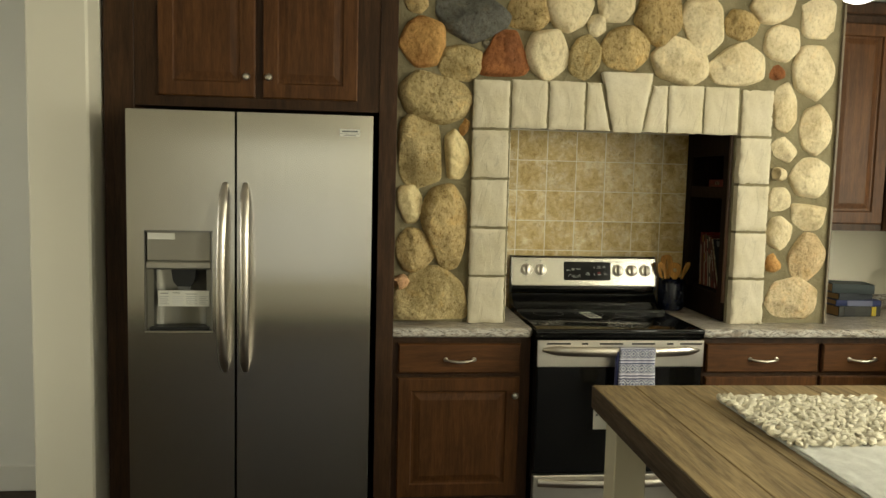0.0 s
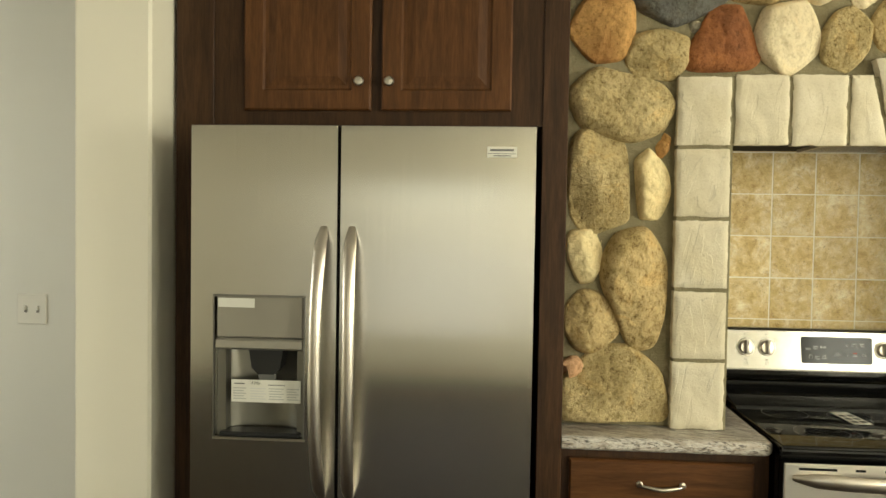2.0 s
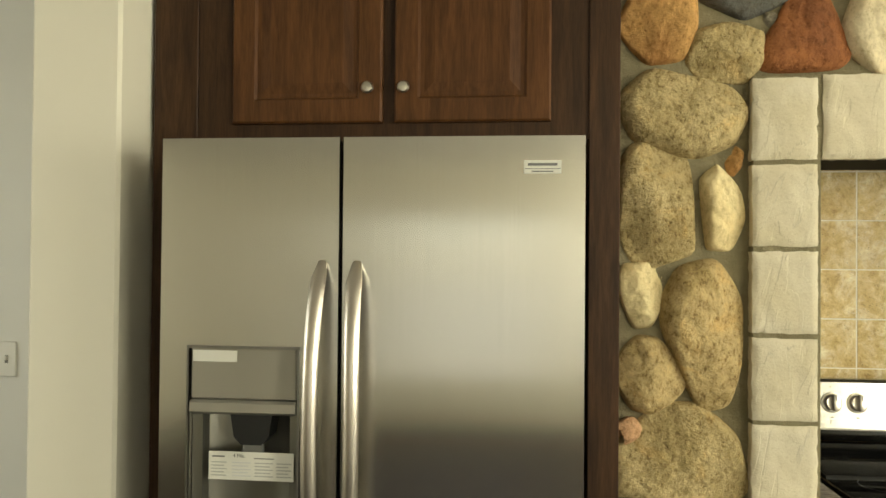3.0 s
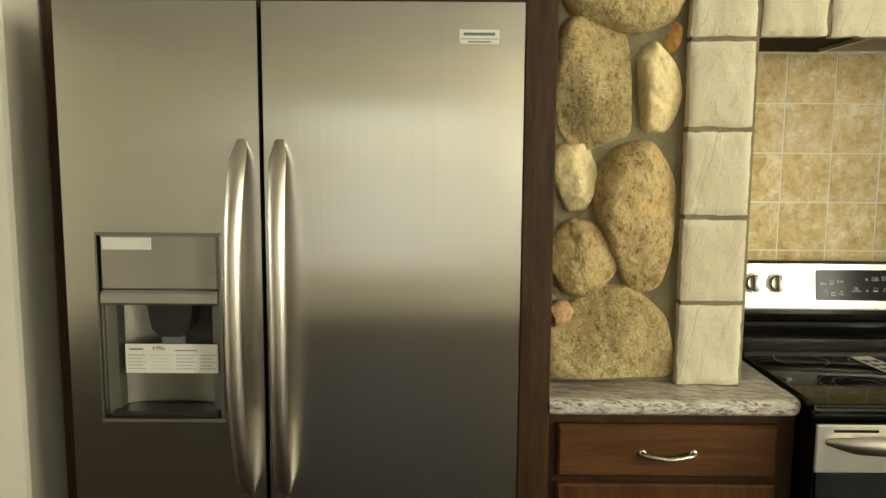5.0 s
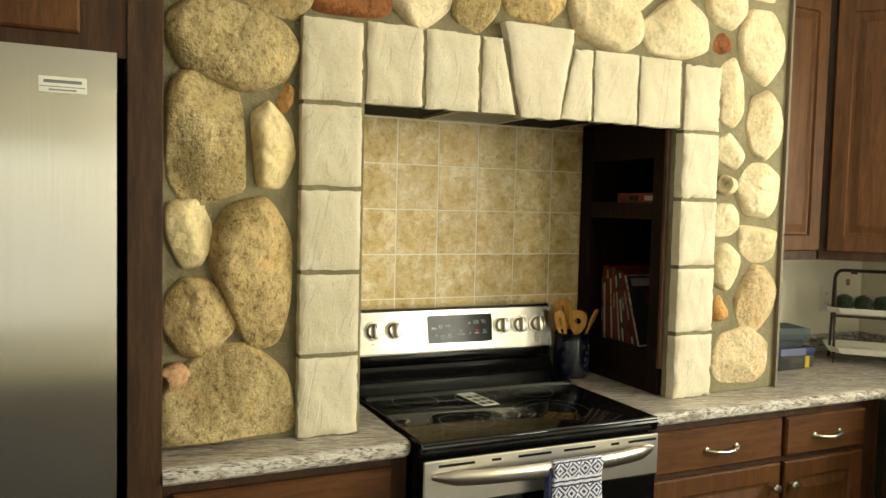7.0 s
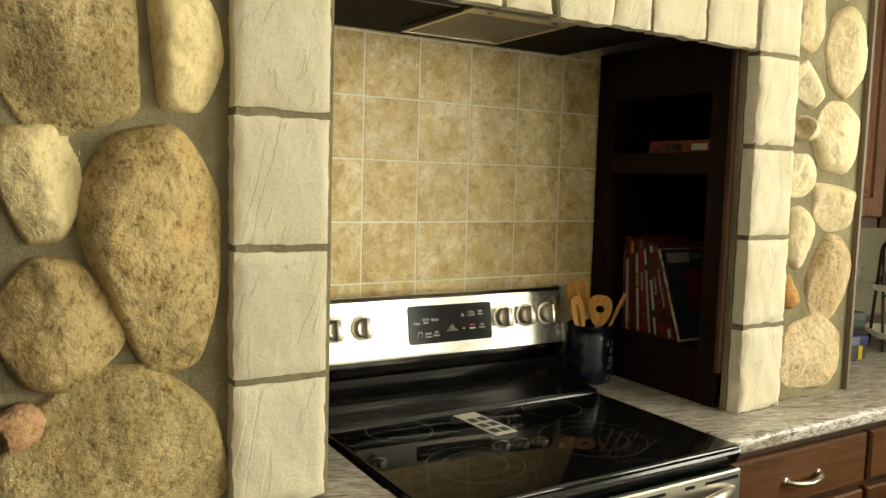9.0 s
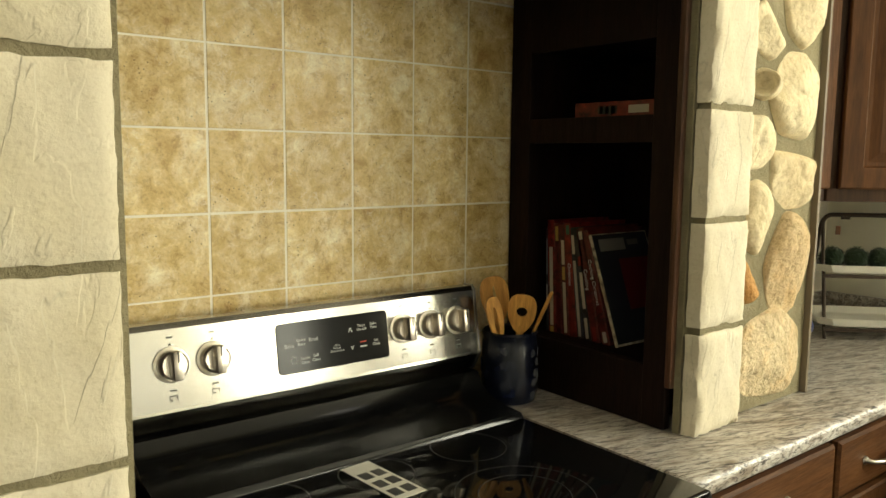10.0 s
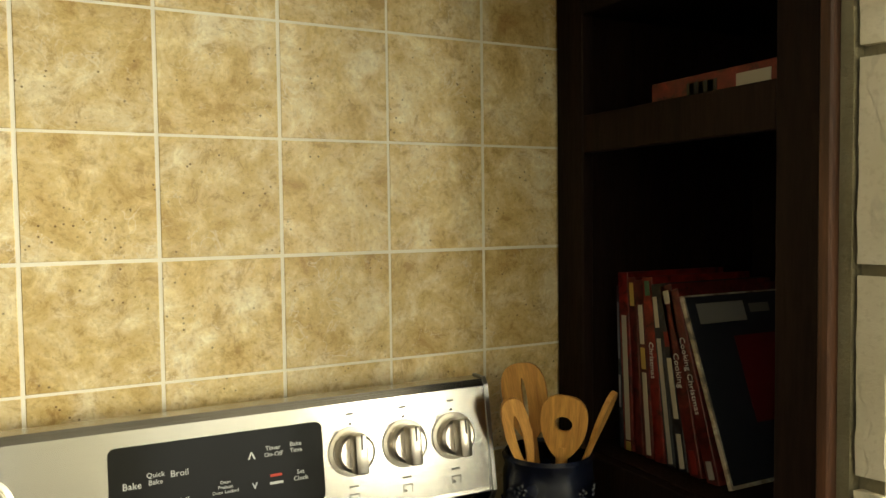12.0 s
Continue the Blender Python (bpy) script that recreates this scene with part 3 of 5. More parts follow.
# the row above the arch
stone(-0.692, 2.128, 0.200, 0.220, ORANGE, 10, 2.5, 0.05, 0, 0.06, 10)
stone(-0.523, 2.045, 0.203, 0.153, OLIVE, 12, 2.3, 0, 0, 0.055, 11)
stone(-0.479, 2.242, 0.322, 0.200, SLATE, -6, 2.6, -0.2, 0, 0.06, 12)
stone(-0.415, 2.125, 0.044, 0.054, GREY_STONE, 0, 2.2, 0, 0, 0.025, 13)
stone(-0.332, 2.095, 0.180, 0.206, RUST, 0, 2.7, 0.34, 0.08, 0.055, 14, 9, ((90, 1.0), (15, 1.0), (-90, 1.0), (165, 1.0), (-45, 1.3), (-135, 1.3)))
stone(-0.141, 2.103, 0.192, 0.213, BUFF, -10, 2.4, 0, 0, 0.06, 15)
stone(0.028, 2.092, 0.147, 0.191, OLIVE, -6, 2.9, 0.08, 0, 0.055, 16)
stone(0.216, 2.141, 0.216, 0.201, TAN, 0, 2.4, 0.1, 0, 0.06, 17)
stone(0.476, 2.093, 0.267, 0.209, BUFF, -8, 2.2, 0.15, -0.1, 0.065, 18)
stone(0.748, 2.085, 0.258, 0.190, BUFF, 0, 2.7, 0.12, 0.08, 0.06, 19)
stone(-0.723, 2.297, 0.103, 0.099, TAN, 0, 2.3, 0, 0, 0.04, 20)
stone(-0.231, 2.289, 0.188, 0.193, TAN, 0, 2.3, 0.1, 0, 0.055, 21)
stone(-0.054, 2.294, 0.207, 0.203, BUFF, 0, 2.3, -0.25, 0, 0.06, 22)
stone(0.079, 2.232, 0.087, 0.098, BUFF, 0, 2.2, 0, 0, 0.04, 23)
stone(0.167, 2.334, 0.181, 0.171, BUFF, 0, 2.3, 0, 0, 0.055, 24)
stone(0.367, 2.279, 0.216, 0.252, TAN, 6, 2.3, -0.15, 0.05, 0.06, 25)
stone(0.571, 2.267, 0.194, 0.272, BUFF, 0, 2.4, -0.05, -0.1, 0.06, 26)
stone(0.754, 2.263, 0.161, 0.140, TAN, -5, 2.5, 0, 0, 0.05, 27)
stone(0.899, 2.355, 0.198, 0.171, BUFF, 0, 2.4, -0.1, 0.1, 0.055, 28)
# right pier, from the top down; its stronger light is painted in as paler stone
stone(0.954, 2.192, 0.188, 0.182, BUFF, 12, 2.4, 0, 0, 0.055, 29)
stone(0.936, 2.058, 0.091, 0.077, RUST, 0, 3.2, 0, 0, 0.035, 30)
stone(1.122, 2.308, 0.180, 0.192, BUFF, 0, 3.6, -0.05, 0, 0.055, 31, 9, ((0, 1), (90, 1), (180, 1), (-90, 1), (45, 1.25), (-50, 1.25), (-135, 1.2)))
stone(1.112, 2.069, 0.232, 0.260, BUFF, -6, 2.6, 0, 0, 0.06, 32)
stone(0.984, 1.901, 0.134, 0.240, BUFF, 0, 2.6, 0.05, -0.1, 0.055, 33)
stone(1.140, 1.808, 0.164, 0.248, BUFF, 0, 3.0, 0, 0, 0.06, 34)
stone(0.996, 1.710, 0.133, 0.118, BUFF, 0, 2.3, 0, -0.1, 0.05, 35)
stone(1.131, 1.582, 0.193, 0.214, BUFF, 0, 2.5, 0.05, 0, 0.06, 37)
stone(0.986, 1.479, 0.121, 0.131, BUFF, 0, 2.3, 0, 0, 0.05, 38)
stone(1.134, 1.396, 0.182, 0.134, BUFF, -4, 3.0, -0.12, 0, 0.05, 39, 9, ((0, 1), (88, 1), (180, 1), (-80, 1), (-140, 1.0), (-40, 1.1)))
stone(0.994, 1.319, 0.135, 0.167, BUFF, 0, 2.4, 0, 0, 0.055, 40)
stone(1.140, 1.212, 0.195, 0.242, CREAMY, -14, 2.5, 0.1, 0, 0.06, 41)
stone(0.978, 1.180, 0.090, 0.096, ORANGE, 0, 2.5, 0, 0, 0.045, 42)
stone(1.076, 1.014, 0.280, 0.216, CREAMY, 0, 2.6, 0.12, 0, 0.065, 43, 0.92)


def hollow_stone(x, z, long, radius, toward, material, seed):
    """A broken pebble with an open hollow end that points toward a direction."""
    out = [(0.10, 0.0), (0.62, 0.06), (0.92, 0.30), (1.0, 0.62), (0.97, 0.92), (0.90, 1.0), (0.76, 0.97), (0.60, 0.78), (0.36, 0.62), (0.05, 0.56)]
    b = lathe([(r * radius, h * long) for r, h in out], 28)
    off = Vector((seed * 3.1, 0, 0))
    for v in b.verts:
        v.co *= 1 + 0.16 * noise.noise(v.co * 34 + off) + 0.05 * noise.noise(v.co * 150 + off)
    turn = Vector(toward).normalized().to_track_quat("Z", "Y").to_matrix().to_4x4()
    bmesh.ops.transform(b, matrix=Matrix.Translation((x, FACE - 0.012, z)) @ turn, verts=b.verts)
    ob = part("stone", b, material, CHIMNEY, "small broken stone with a hollow end", True)
    return ob


hollow_stone(-0.742, 1.094, 0.062, 0.031, (-0.85, -0.25, -0.5), PINK, 2)
hollow_stone(0.998, 1.590, 0.058, 0.031, (-0.9, -0.4, 0.12), BUFF, 5)


def block(name, corners, seed, splay=0.0, front=-0.543, right=0.0, back=FACE - 0.004):
    """A hewn limestone block over four corners (x, z) from the lower left; splay, right: how far those sides widen toward the back."""
    rnd = random.Random(seed)
    n = 20
    b = bmesh.new()
    off = Vector((rnd.uniform(0, 90), rnd.uniform(0, 90), 3))
    (ax, az), (bx, bz), (cx, cz), (dx, dz) = corners
    wide, tall = (bx - ax + cx - dx) / 2, (dz - az + cz - bz) / 2

    def place(i, j):
        u, v = i / n, j / n
        x = (1 - v) * ((1 - u) * ax + u * bx) + v * ((1 - u) * dx + u * cx)
        z = (1 - v) * ((1 - u) * az + u * bz) + v * ((1 - u) * dz + u * cz)
        rim = min(min(u, 1 - u) * wide, min(v, 1 - v) * tall)
        near = math.exp(-rim / 0.007)
        spot = Vector((x * 26, z * 26, 0)) + off
        wob = (noise.noise(spot) * 0.003 + noise.noise(spot * 3.1) * 0.0018) * near
        chip = max(0.0, noise.noise(spot * 1.7 + Vector((7, 0, 0))) - 0.15) * 0.014 * near
        y = front + 0.006 * near + chip + noise.fractal(Vector(((x + 0.4 * z) * 20, z * 8, 0)) + off, 0.8, 2.0, 4) * 0.0024
        return x + wob, y, z + wob

    grid = [[b.verts.new(place(i, j)) for j in range(n + 1)] for i in range(n + 1)]
    for i in range(n):
        for j in range(n):
            b.faces.new((grid[i][j], grid[i + 1][j], grid[i + 1][j + 1], grid[i][j + 1]))
    rim = [grid[i][0] for i in range(n)] + [grid[n][j] for j in range(n)] + [grid[i][n] for i in range(n, 0, -1)] + [grid[0][j] for j in range(n, 0, -1)]
    inner, outer = set(grid[0]), set(grid[n])
    deep = [b.verts.new((v.co.x - (splay if v in inner else 0.0) + (right if v in outer else 0.0), back, v.co.z)) for v in rim]
    for k in range(len(rim)):
        q = (k + 1) % len(rim)
        b.faces.new((rim[k], deep[k], deep[q], rim[q]))
    ob = part(name, b, LIMESTONE, CHIMNEY)
    ob.data.shade_smooth()
    ob.data.set_sharp_from_angle(angle=radians(36))
    return ob


for x0, x1, z0, z1 in ((-0.464, -0.302, 0.894, 1.978), (0.772, 0.914, 0.894, 1.974), (-0.3015, 0.757, 1.7725, 1.974)):
    part("joint_bed", box(x0, x1, -0.5335, FACE - 0.001, z0, z1), MORTAR, CHIMNEY, "grey mortar bed between the blocks")
for k in range(5):
    z = 0.8955 + 0.2178 * k
    block("block", [(-0.468, z), (-0.310, z), (-0.310, z + 0.2055), (-0.468, z + 0.2055)], k, right=0.019, back=-0.490)
    block("block", [(0.767, z), (0.921 - 0.002 * k, z), (0.921 - 0.002 * k, z + 0.2055), (0.767, z + 0.2055)], 20 + k, 0.007)
for k, (x0, x1) in enumerate(((-0.298, -0.140), (-0.129, 0.030), (0.419, 0.578), (0.588, 0.748))):
    block("block", [(x0, 1.768), (x1, 1.768), (x1, 1.979), (x0, 1.979)], 40 + k)
block("block", [(0.041, 1.768), (0.151, 1.768), (0.101, 1.979), (0.041, 1.979)], 50)
block("block", [(0.304, 1.768), (0.409, 1.768), (0.409, 1.976), (0.346, 1.976)], 51)
block("keystone", [(0.163, 1.763), (0.292, 1.763), (0.338, 2.027), (0.107, 2.027)], 52, front=-0.551)

# ---- the recess behind the range ----
PITCH = 0.1545
TILE_WALL = setting(part("wall_tile", box(-0.325, 0.765, 0.0, 0.011, 0.88, 2.0), GROUT), "travertine tiled splashback wall with pale grout", "tiled wall")


def tile_mesh(w, h):
    b = layered(w - 0.0042, h - 0.0042, [(0, -0.001), (0, 0.0001), (0.0008, 0.0008)])
    me = bpy.data.meshes.new("tile")
    bmesh.ops.recalc_face_normals(b, faces=b.faces)
    b.to_mesh(me)
    b.free()
    me.materials.append(TRAVERTINE)
    return me


def tiles():
    xs = [-0.322, -PITCH * 2 - 0.0] + [PITCH * c for c in range(-1, 5)] + [0.762]
    zs = [0.87] + [1.488 + PITCH * r for r in range(-3, 4)]
    made = {}
    for x0, x1 in zip(xs, xs[1:]):
        if x1 - x0 < 0.02:
            continue
        for z0, z1 in zip(zs, zs[1:]):
            key = (round(x1 - x0, 3), round(z1 - z0, 3))
            made[key] = made.get(key) or tile_mesh(*key)
            ob = new("tile", made[key])
            ob.parent = TILE_WALL
            ob.location = (x0 + 0.0021, -0.0002, z0 + 0.0021)


tiles()
# black sheet closes the recess and paints in the shade up there
setting(part("recess_top_shade", box(-0.325, 0.765, -0.472, 0.0, 1.957, 1.99), DARK_VOID), "black sheet standing for the shade at the top of the range recess", "soffit")
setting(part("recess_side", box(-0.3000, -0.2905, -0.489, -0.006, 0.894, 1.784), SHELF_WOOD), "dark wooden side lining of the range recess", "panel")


def hood():
    h = thing("range_hood", (0.19, -0.20, 1.80), "black insert range hood with a metal mesh filter", "range hood")
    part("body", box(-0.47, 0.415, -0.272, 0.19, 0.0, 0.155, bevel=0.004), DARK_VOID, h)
    b = box(-0.14, 0.13, -0.21, -0.168, -0.012, -0.001, bevel=0.002)
    box(-0.14, 0.13, 0.098, 0.11, -0.012, -0.001, bm=b)
    box(-0.14, -0.128, -0.168, 0.098, -0.012, -0.001, bm=b)
    box(0.118, 0.13, -0.168, 0.098, -0.012, -0.001, bm=b)
    f = part("filter_frame", b, NICKEL, h)
    part("filter_backing", box(-0.128, 0.118, -0.168, 0.098, -0.006, -0.001), DARK_VOID, f)
    b = bmesh.new()
    for k in range(25):
        box(-0.1265 + k * 0.0098, -0.1225 + k * 0.0098, -0.167, 0.097, -0.0105, -0.0085, bm=b)
    for k in range(26):
        box(-0.127, 0.117, -0.163 + k * 0.0098, -0.1595 + k * 0.0098, -0.0103, -0.0083, bm=b)
    part("filter_mesh", b, STEEL_DARK, f, "grey aluminium mesh filter")
    for x in (-0.09, 0.08):
        part("screw", box(x - 0.006, x + 0.006, -0.198, -0.186, -0.0145, -0.011, bevel=0.002), STEEL_DARK, f)
    part("rail", box(-0.42, -0.16, -0.185, -0.178, -0.008, 0.0), STEEL_DARK, h)


hood()


def bookcase():
    """Open shelves let into the right pier, facing the range."""
    c = thing("built_in_bookcase", (0.75, -0.245, 0.915), "espresso stained built-in bookcase with two open shelves", "bookcase")
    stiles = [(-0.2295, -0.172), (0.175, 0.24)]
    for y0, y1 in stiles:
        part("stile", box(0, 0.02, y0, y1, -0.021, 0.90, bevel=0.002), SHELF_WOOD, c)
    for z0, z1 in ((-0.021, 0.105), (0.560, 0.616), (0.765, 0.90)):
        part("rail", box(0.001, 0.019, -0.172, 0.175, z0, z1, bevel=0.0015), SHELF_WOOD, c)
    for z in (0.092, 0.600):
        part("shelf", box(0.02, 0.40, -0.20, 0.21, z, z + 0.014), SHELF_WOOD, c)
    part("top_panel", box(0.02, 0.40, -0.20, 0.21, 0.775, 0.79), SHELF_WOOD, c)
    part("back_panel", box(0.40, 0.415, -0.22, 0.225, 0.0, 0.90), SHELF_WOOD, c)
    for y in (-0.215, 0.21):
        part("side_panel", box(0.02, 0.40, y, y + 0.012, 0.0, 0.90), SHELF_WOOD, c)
    part("edge_trim", box(-0.006, 0.014, -0.2452, -0.230, 0.07, 0.86, bevel=0.002), EDGE_WOOD, c, "reddish brown worn edge trim")


bookcase()

# ---- cabinets ----
DOOR = [(0, 0), (0, 0.015), (0.005, 0.02), (0.058, 0.02), (0.064, 0.012), (0.074, 0.012), (0.100, 0.0185)]


def knob(parent, x, y, z):
    b = lathe([(0.0045, 0), (0.0045, 0.012), (0.0135, 0.018), (0.0155, 0.023), (0.012, 0.029), (0.004, 0.031)], 16)
    bmesh.ops.transform(b, matrix=pose(x, y, z, 90), verts=b.verts)
    return part("knob", b, NICKEL, parent, "satin nickel round knob", True)


def pull(parent, x, y, z, w=0.125):
    p = [(x + w / 2 * s, y - d, z - 0.006 * (1 - abs(s)) - 0.004) for s, d in ((-1, 0), (-0.97, 0.014), (-0.8, 0.021), (-0.4, 0.027), (0, 0.029), (0.4, 0.027), (0.8, 0.021), (0.97, 0.014), (1, 0))]
    b = sweep(p, [0.008, 0.0055, 0.005, 0.0062, 0.007, 0.0062, 0.005, 0.0055, 0.008], 10)
    for s in (-1, 1):
        d = lathe([(0.0105, 0), (0.0095, 0.005), (0.005, 0.007)], 14)
        bmesh.ops.transform(d, matrix=pose(x + s * w / 2, y, z - 0.004, 90), verts=d.verts)
        me = bpy.data.meshes.new("tmp")
        d.to_mesh(me)
        b.from_mesh(me)
        d.free()
        bpy.data.meshes.remove(me)
    return part("pull", b, NICKEL, parent, "satin nickel arched pull", True)


def door(parent, x, z, w, h, y=0.0, knob_at=None, material=None):
    d = part("door", layered(w, h, DOOR), material or CHERRY, parent, "raised panel door of cherry stained wood")
    d.location = (x, y, z)
    if knob_at:
        knob(d, knob_at[0] - x, -0.02, knob_at[1] - z)
    return d


def drawer(parent, x, z, w, h):
    d = part("drawer", layered(w, h, [(0, 0), (0, 0.013), (0.006, 0.02)]), CHERRY_FLAT, parent, "flat drawer front of cherry stained wood")
    d.location = (x, 0, z)
    pull(d, w / 2, -0.02, h / 2)
    return d


def base_cabinet(x0, x1, door_x, door_w, knob_x, label, end=None):
    """A base unit with one drawer over one door; local origin at its front left foot."""
    c = thing("base_cabinet", (x0, -0.620, 0.0), label, "cabinet", group="base cabinets")
    w = x1 - x0
    part("body", box(0, w, 0.004, 0.58, 0.10, 0.854), FRAME_WOOD, c)
    part("toe_kick", box(0, w, 0.07, 0.60, 0.0, 0.10), DARK_VOID, c)
    drawer(c, door_x, 0.689, door_w, 0.133)
    door(c, door_x, 0.130, door_w, 0.540, 0, (knob_x, 0.594))
    return c


base_cabinet(-0.808, -0.195, 0.025, 0.540, 0.540, "cherry stained base cabinet beside the refrigerator")
base_cabinet(0.583, 1.163, 0.030, 0.540, 0.533, "cherry stained base cabinet under the stone pier")
base_cabinet(1.163, 1.66, 0.010, 0.385, 0.038, "cherry stained corner base cabinet")


def return_cabinet():
    c = thing("base_cabinet", (1.66, -0.64, 0.0), "cherry stained base cabinet under the side window", "cabinet", group="base cabinets")
    part("body", box(0.01, 0.62, -2.4, 0.0, 0.10, 0.854), FRAME_WOOD, c)
    part("toe_kick", box(0.08, 0.625, -2.4, 0.0, 0.0, 0.10), DARK_VOID, c)


return_cabinet()


def rounded(x, y, r, a0, a1, n=6):
    return [(x + r * math.cos(radians(a0 + (a1 - a0) * k / n)), y + r * math.sin(radians(a0 + (a1 - a0) * k / n))) for k in range(n + 1)]


def slab(outline, front, label):
    """A counter: a flat slab, and a rounded band along its front."""
    t = tagged(new("countertop"), label, "countertop")
    part("slab", prism(outline, 0.8555, 0.8925), LAMINATE, t)
    b = bmesh.new()
    prof = [(0.02, -0.0195), (-0.004, -0.0195), (-0.0105, -0.013), (-0.012, 0.0), (-0.0105, 0.011), (-0.005, 0.0175), (0.004, 0.0198), (0.03, 0.0198)]
    pts = [Vector((x, y, 0)) for x, y in front]
    rings = []
    for i, q in enumerate(pts):
        d = (pts[min(i + 1, len(pts) - 1)] - pts[max(i - 1, 0)]).normalized()
        side = Vector((-d.y, d.x, 0))
        rings.append([b.verts.new((q.x + side.x * u, q.y + side.y * u, 0.874 + h)) for u, h in prof])
    for lo, hi in zip(rings, rings[1:]):
        for k in range(len(prof) - 1):
            b.faces.new((lo[k], lo[k + 1], hi[k + 1], hi[k]))
    part("front_edge", b, LAMINATE, t, "rounded granite-look front edge", True)
    return t


NEAR = [(-0.808, -0.654)] + rounded(-0.230, -0.628, 0.026, -90, 0)
slab([(-0.808, -0.01)] + NEAR + [(-0.204, -0.01)], NEAR + [(-0.204, -0.56)], "short granite-look laminate countertop beside the range")
FAR = rounded(0.611, -0.628, 0.026, 180, 270) + [(1.60, -0.654), (1.632, -0.686), (1.632, -3.06)]
slab([(0.585, -0.01)] + FAR + [(2.28, -3.06), (2.28, -0.055), (1.19, -0.055), (1.19, -0.01)], [(0.585, -0.56)] + FAR, "granite-look laminate countertop running into the corner")
setting(part("backsplash", box(1.252, 2.262, -0.07, -0.051, 0.8935, 0.972, bevel=0.004), LAMINATE), "low granite-look backsplash strip", "backsplash")
setting(part("backsplash", box(2.264, 2.2845, -3.0, -0.051, 0.8935, 0.972, bevel=0.004), LAMINATE), "low granite-look backsplash strip on the side wall", "backsplash")


def fridge_surround():
    c = thing("fridge_cabinet", (-1.988, -0.655, 0.0), "dark stained refrigerator surround with two raised panel doors", "cabinet")
    part("side_panel", box(0.0, 0.117, 0.0, 0.60, 0.0, 2.42, bevel=0.002), FRAME_WOOD, c)
    part("side_panel", box(1.105, 1.179, -0.004, 0.60, 0.0, 2.42, bevel=0.002), FRAME_WOOD, c)
    part("body", box(0.119, 1.109, 0.003, 0.60, 1.805, 2.42), FRAME_WOOD, c)
    part("back_panel", box(0.119, 1.109, 0.58, 0.60, 0.0, 1.81), DARK_VOID, c)
    door(c, 0.214, 1.847, 0.384, 0.51, 0.003, (0.566, 1.929))
    door(c, 0.629, 1.847, 0.384, 0.51, 0.003, (0.655, 1.929))
    part("crown", box(-0.01, 1.179, -0.035, 0.55, 2.421, 2.439), FRAME_WOOD, c)


fridge_surround()


def upper_cabinets():
    c = thing("upper_cabinet", (1.252, -0.355, 1.33), "brown wall cabinet beside the stone chimney", "wall cabinet", group="wall cabinets")
    part("body", box(0, 0.365, 0.003, 0.30, 0, 1.04), FRAME_WOOD, c)
    door(c, 0.018, 0.035, 0.335, 0.965)
    part("crown", box(0, 0.365, -0.03, 0.30, 1.04, 1.10, bevel=0.006), FRAME_WOOD, c)
    d = thing("upper_cabinet", (1.620, -0.36, 1.33), "brown diagonal corner wall cabinet over the counter", "wall cabinet", -45, "wall cabinets")
    part("body", prism([(0, 0.002), (0.435, 0.002), (0.65, 0.215), (0.218, 0.642), (-0.212, 0.212)], 0, 1.04), FRAME_WOOD, d)
    door(d, 0.022, 0.035, 0.39, 0.965)
    part("crown", box(0, 0.435, -0.03, 0.2, 1.04, 1.10, bevel=0.006), FRAME_WOOD, d)


upper_cabinets()

# ---- refrigerator ----


def fridge_door(x0, x1, z0, z1, bm=None):
    """A slab of a door between two heights, following the gently bowed front."""
    def front(x):
        return -0.893 + 0.0022 * ((x + 1.38) / 0.45) ** 8

    n = 12
    pts = [(x0 + (x1 - x0) * k / n, front(x0 + (x1 - x0) * k / n)) for k in range(n + 1)]
    return prism(pts + [(x1, -0.80), (x0, -0.80)], z0, z1, bm=bm)


def pierced_door():
    """The narrow door as one shell with an opening for the dispenser."""
    b = bmesh.new()
    xs = [-1.828, -1.815, -1.80, -1.78, -1.762, -1.70, -1.64, -1.58, -1.521, -1.49, -1.46, -1.438]
    zs = [0.085, 0.958, 1.340, 1.785]
    front, back = ([[b.verts.new((x, (-0.893 + 0.0022 * ((x + 1.38) / 0.45) ** 8) if y is None else y, z)) for z in zs] for x in xs] for y in (None, -0.80))
    hole = {(i, 1) for i in range(4, 8)}
    n, m = len(xs) - 1, len(zs) - 1
    solid = {(i, j) for i in range(n) for j in range(m)} - hole
    for i, j in solid:
        b.faces.new((front[i][j], front[i + 1][j], front[i + 1][j + 1], front[i][j + 1]))
        b.faces.new((back[i][j], back[i][j + 1], back[i + 1][j + 1], back[i + 1][j]))
        for di, dj, p, q in ((-1, 0, (i, j), (i, j + 1)), (1, 0, (i + 1, j), (i + 1, j + 1)), (0, -1, (i, j), (i + 1, j)), (0, 1, (i, j + 1), (i + 1, j + 1))):
            if (i + di, j + dj) not in solid:
                b.faces.new((front[p[0]][p[1]], front[q[0]][q[1]], back[q[0]][q[1]], back[p[0]][p[1]]))
    return b


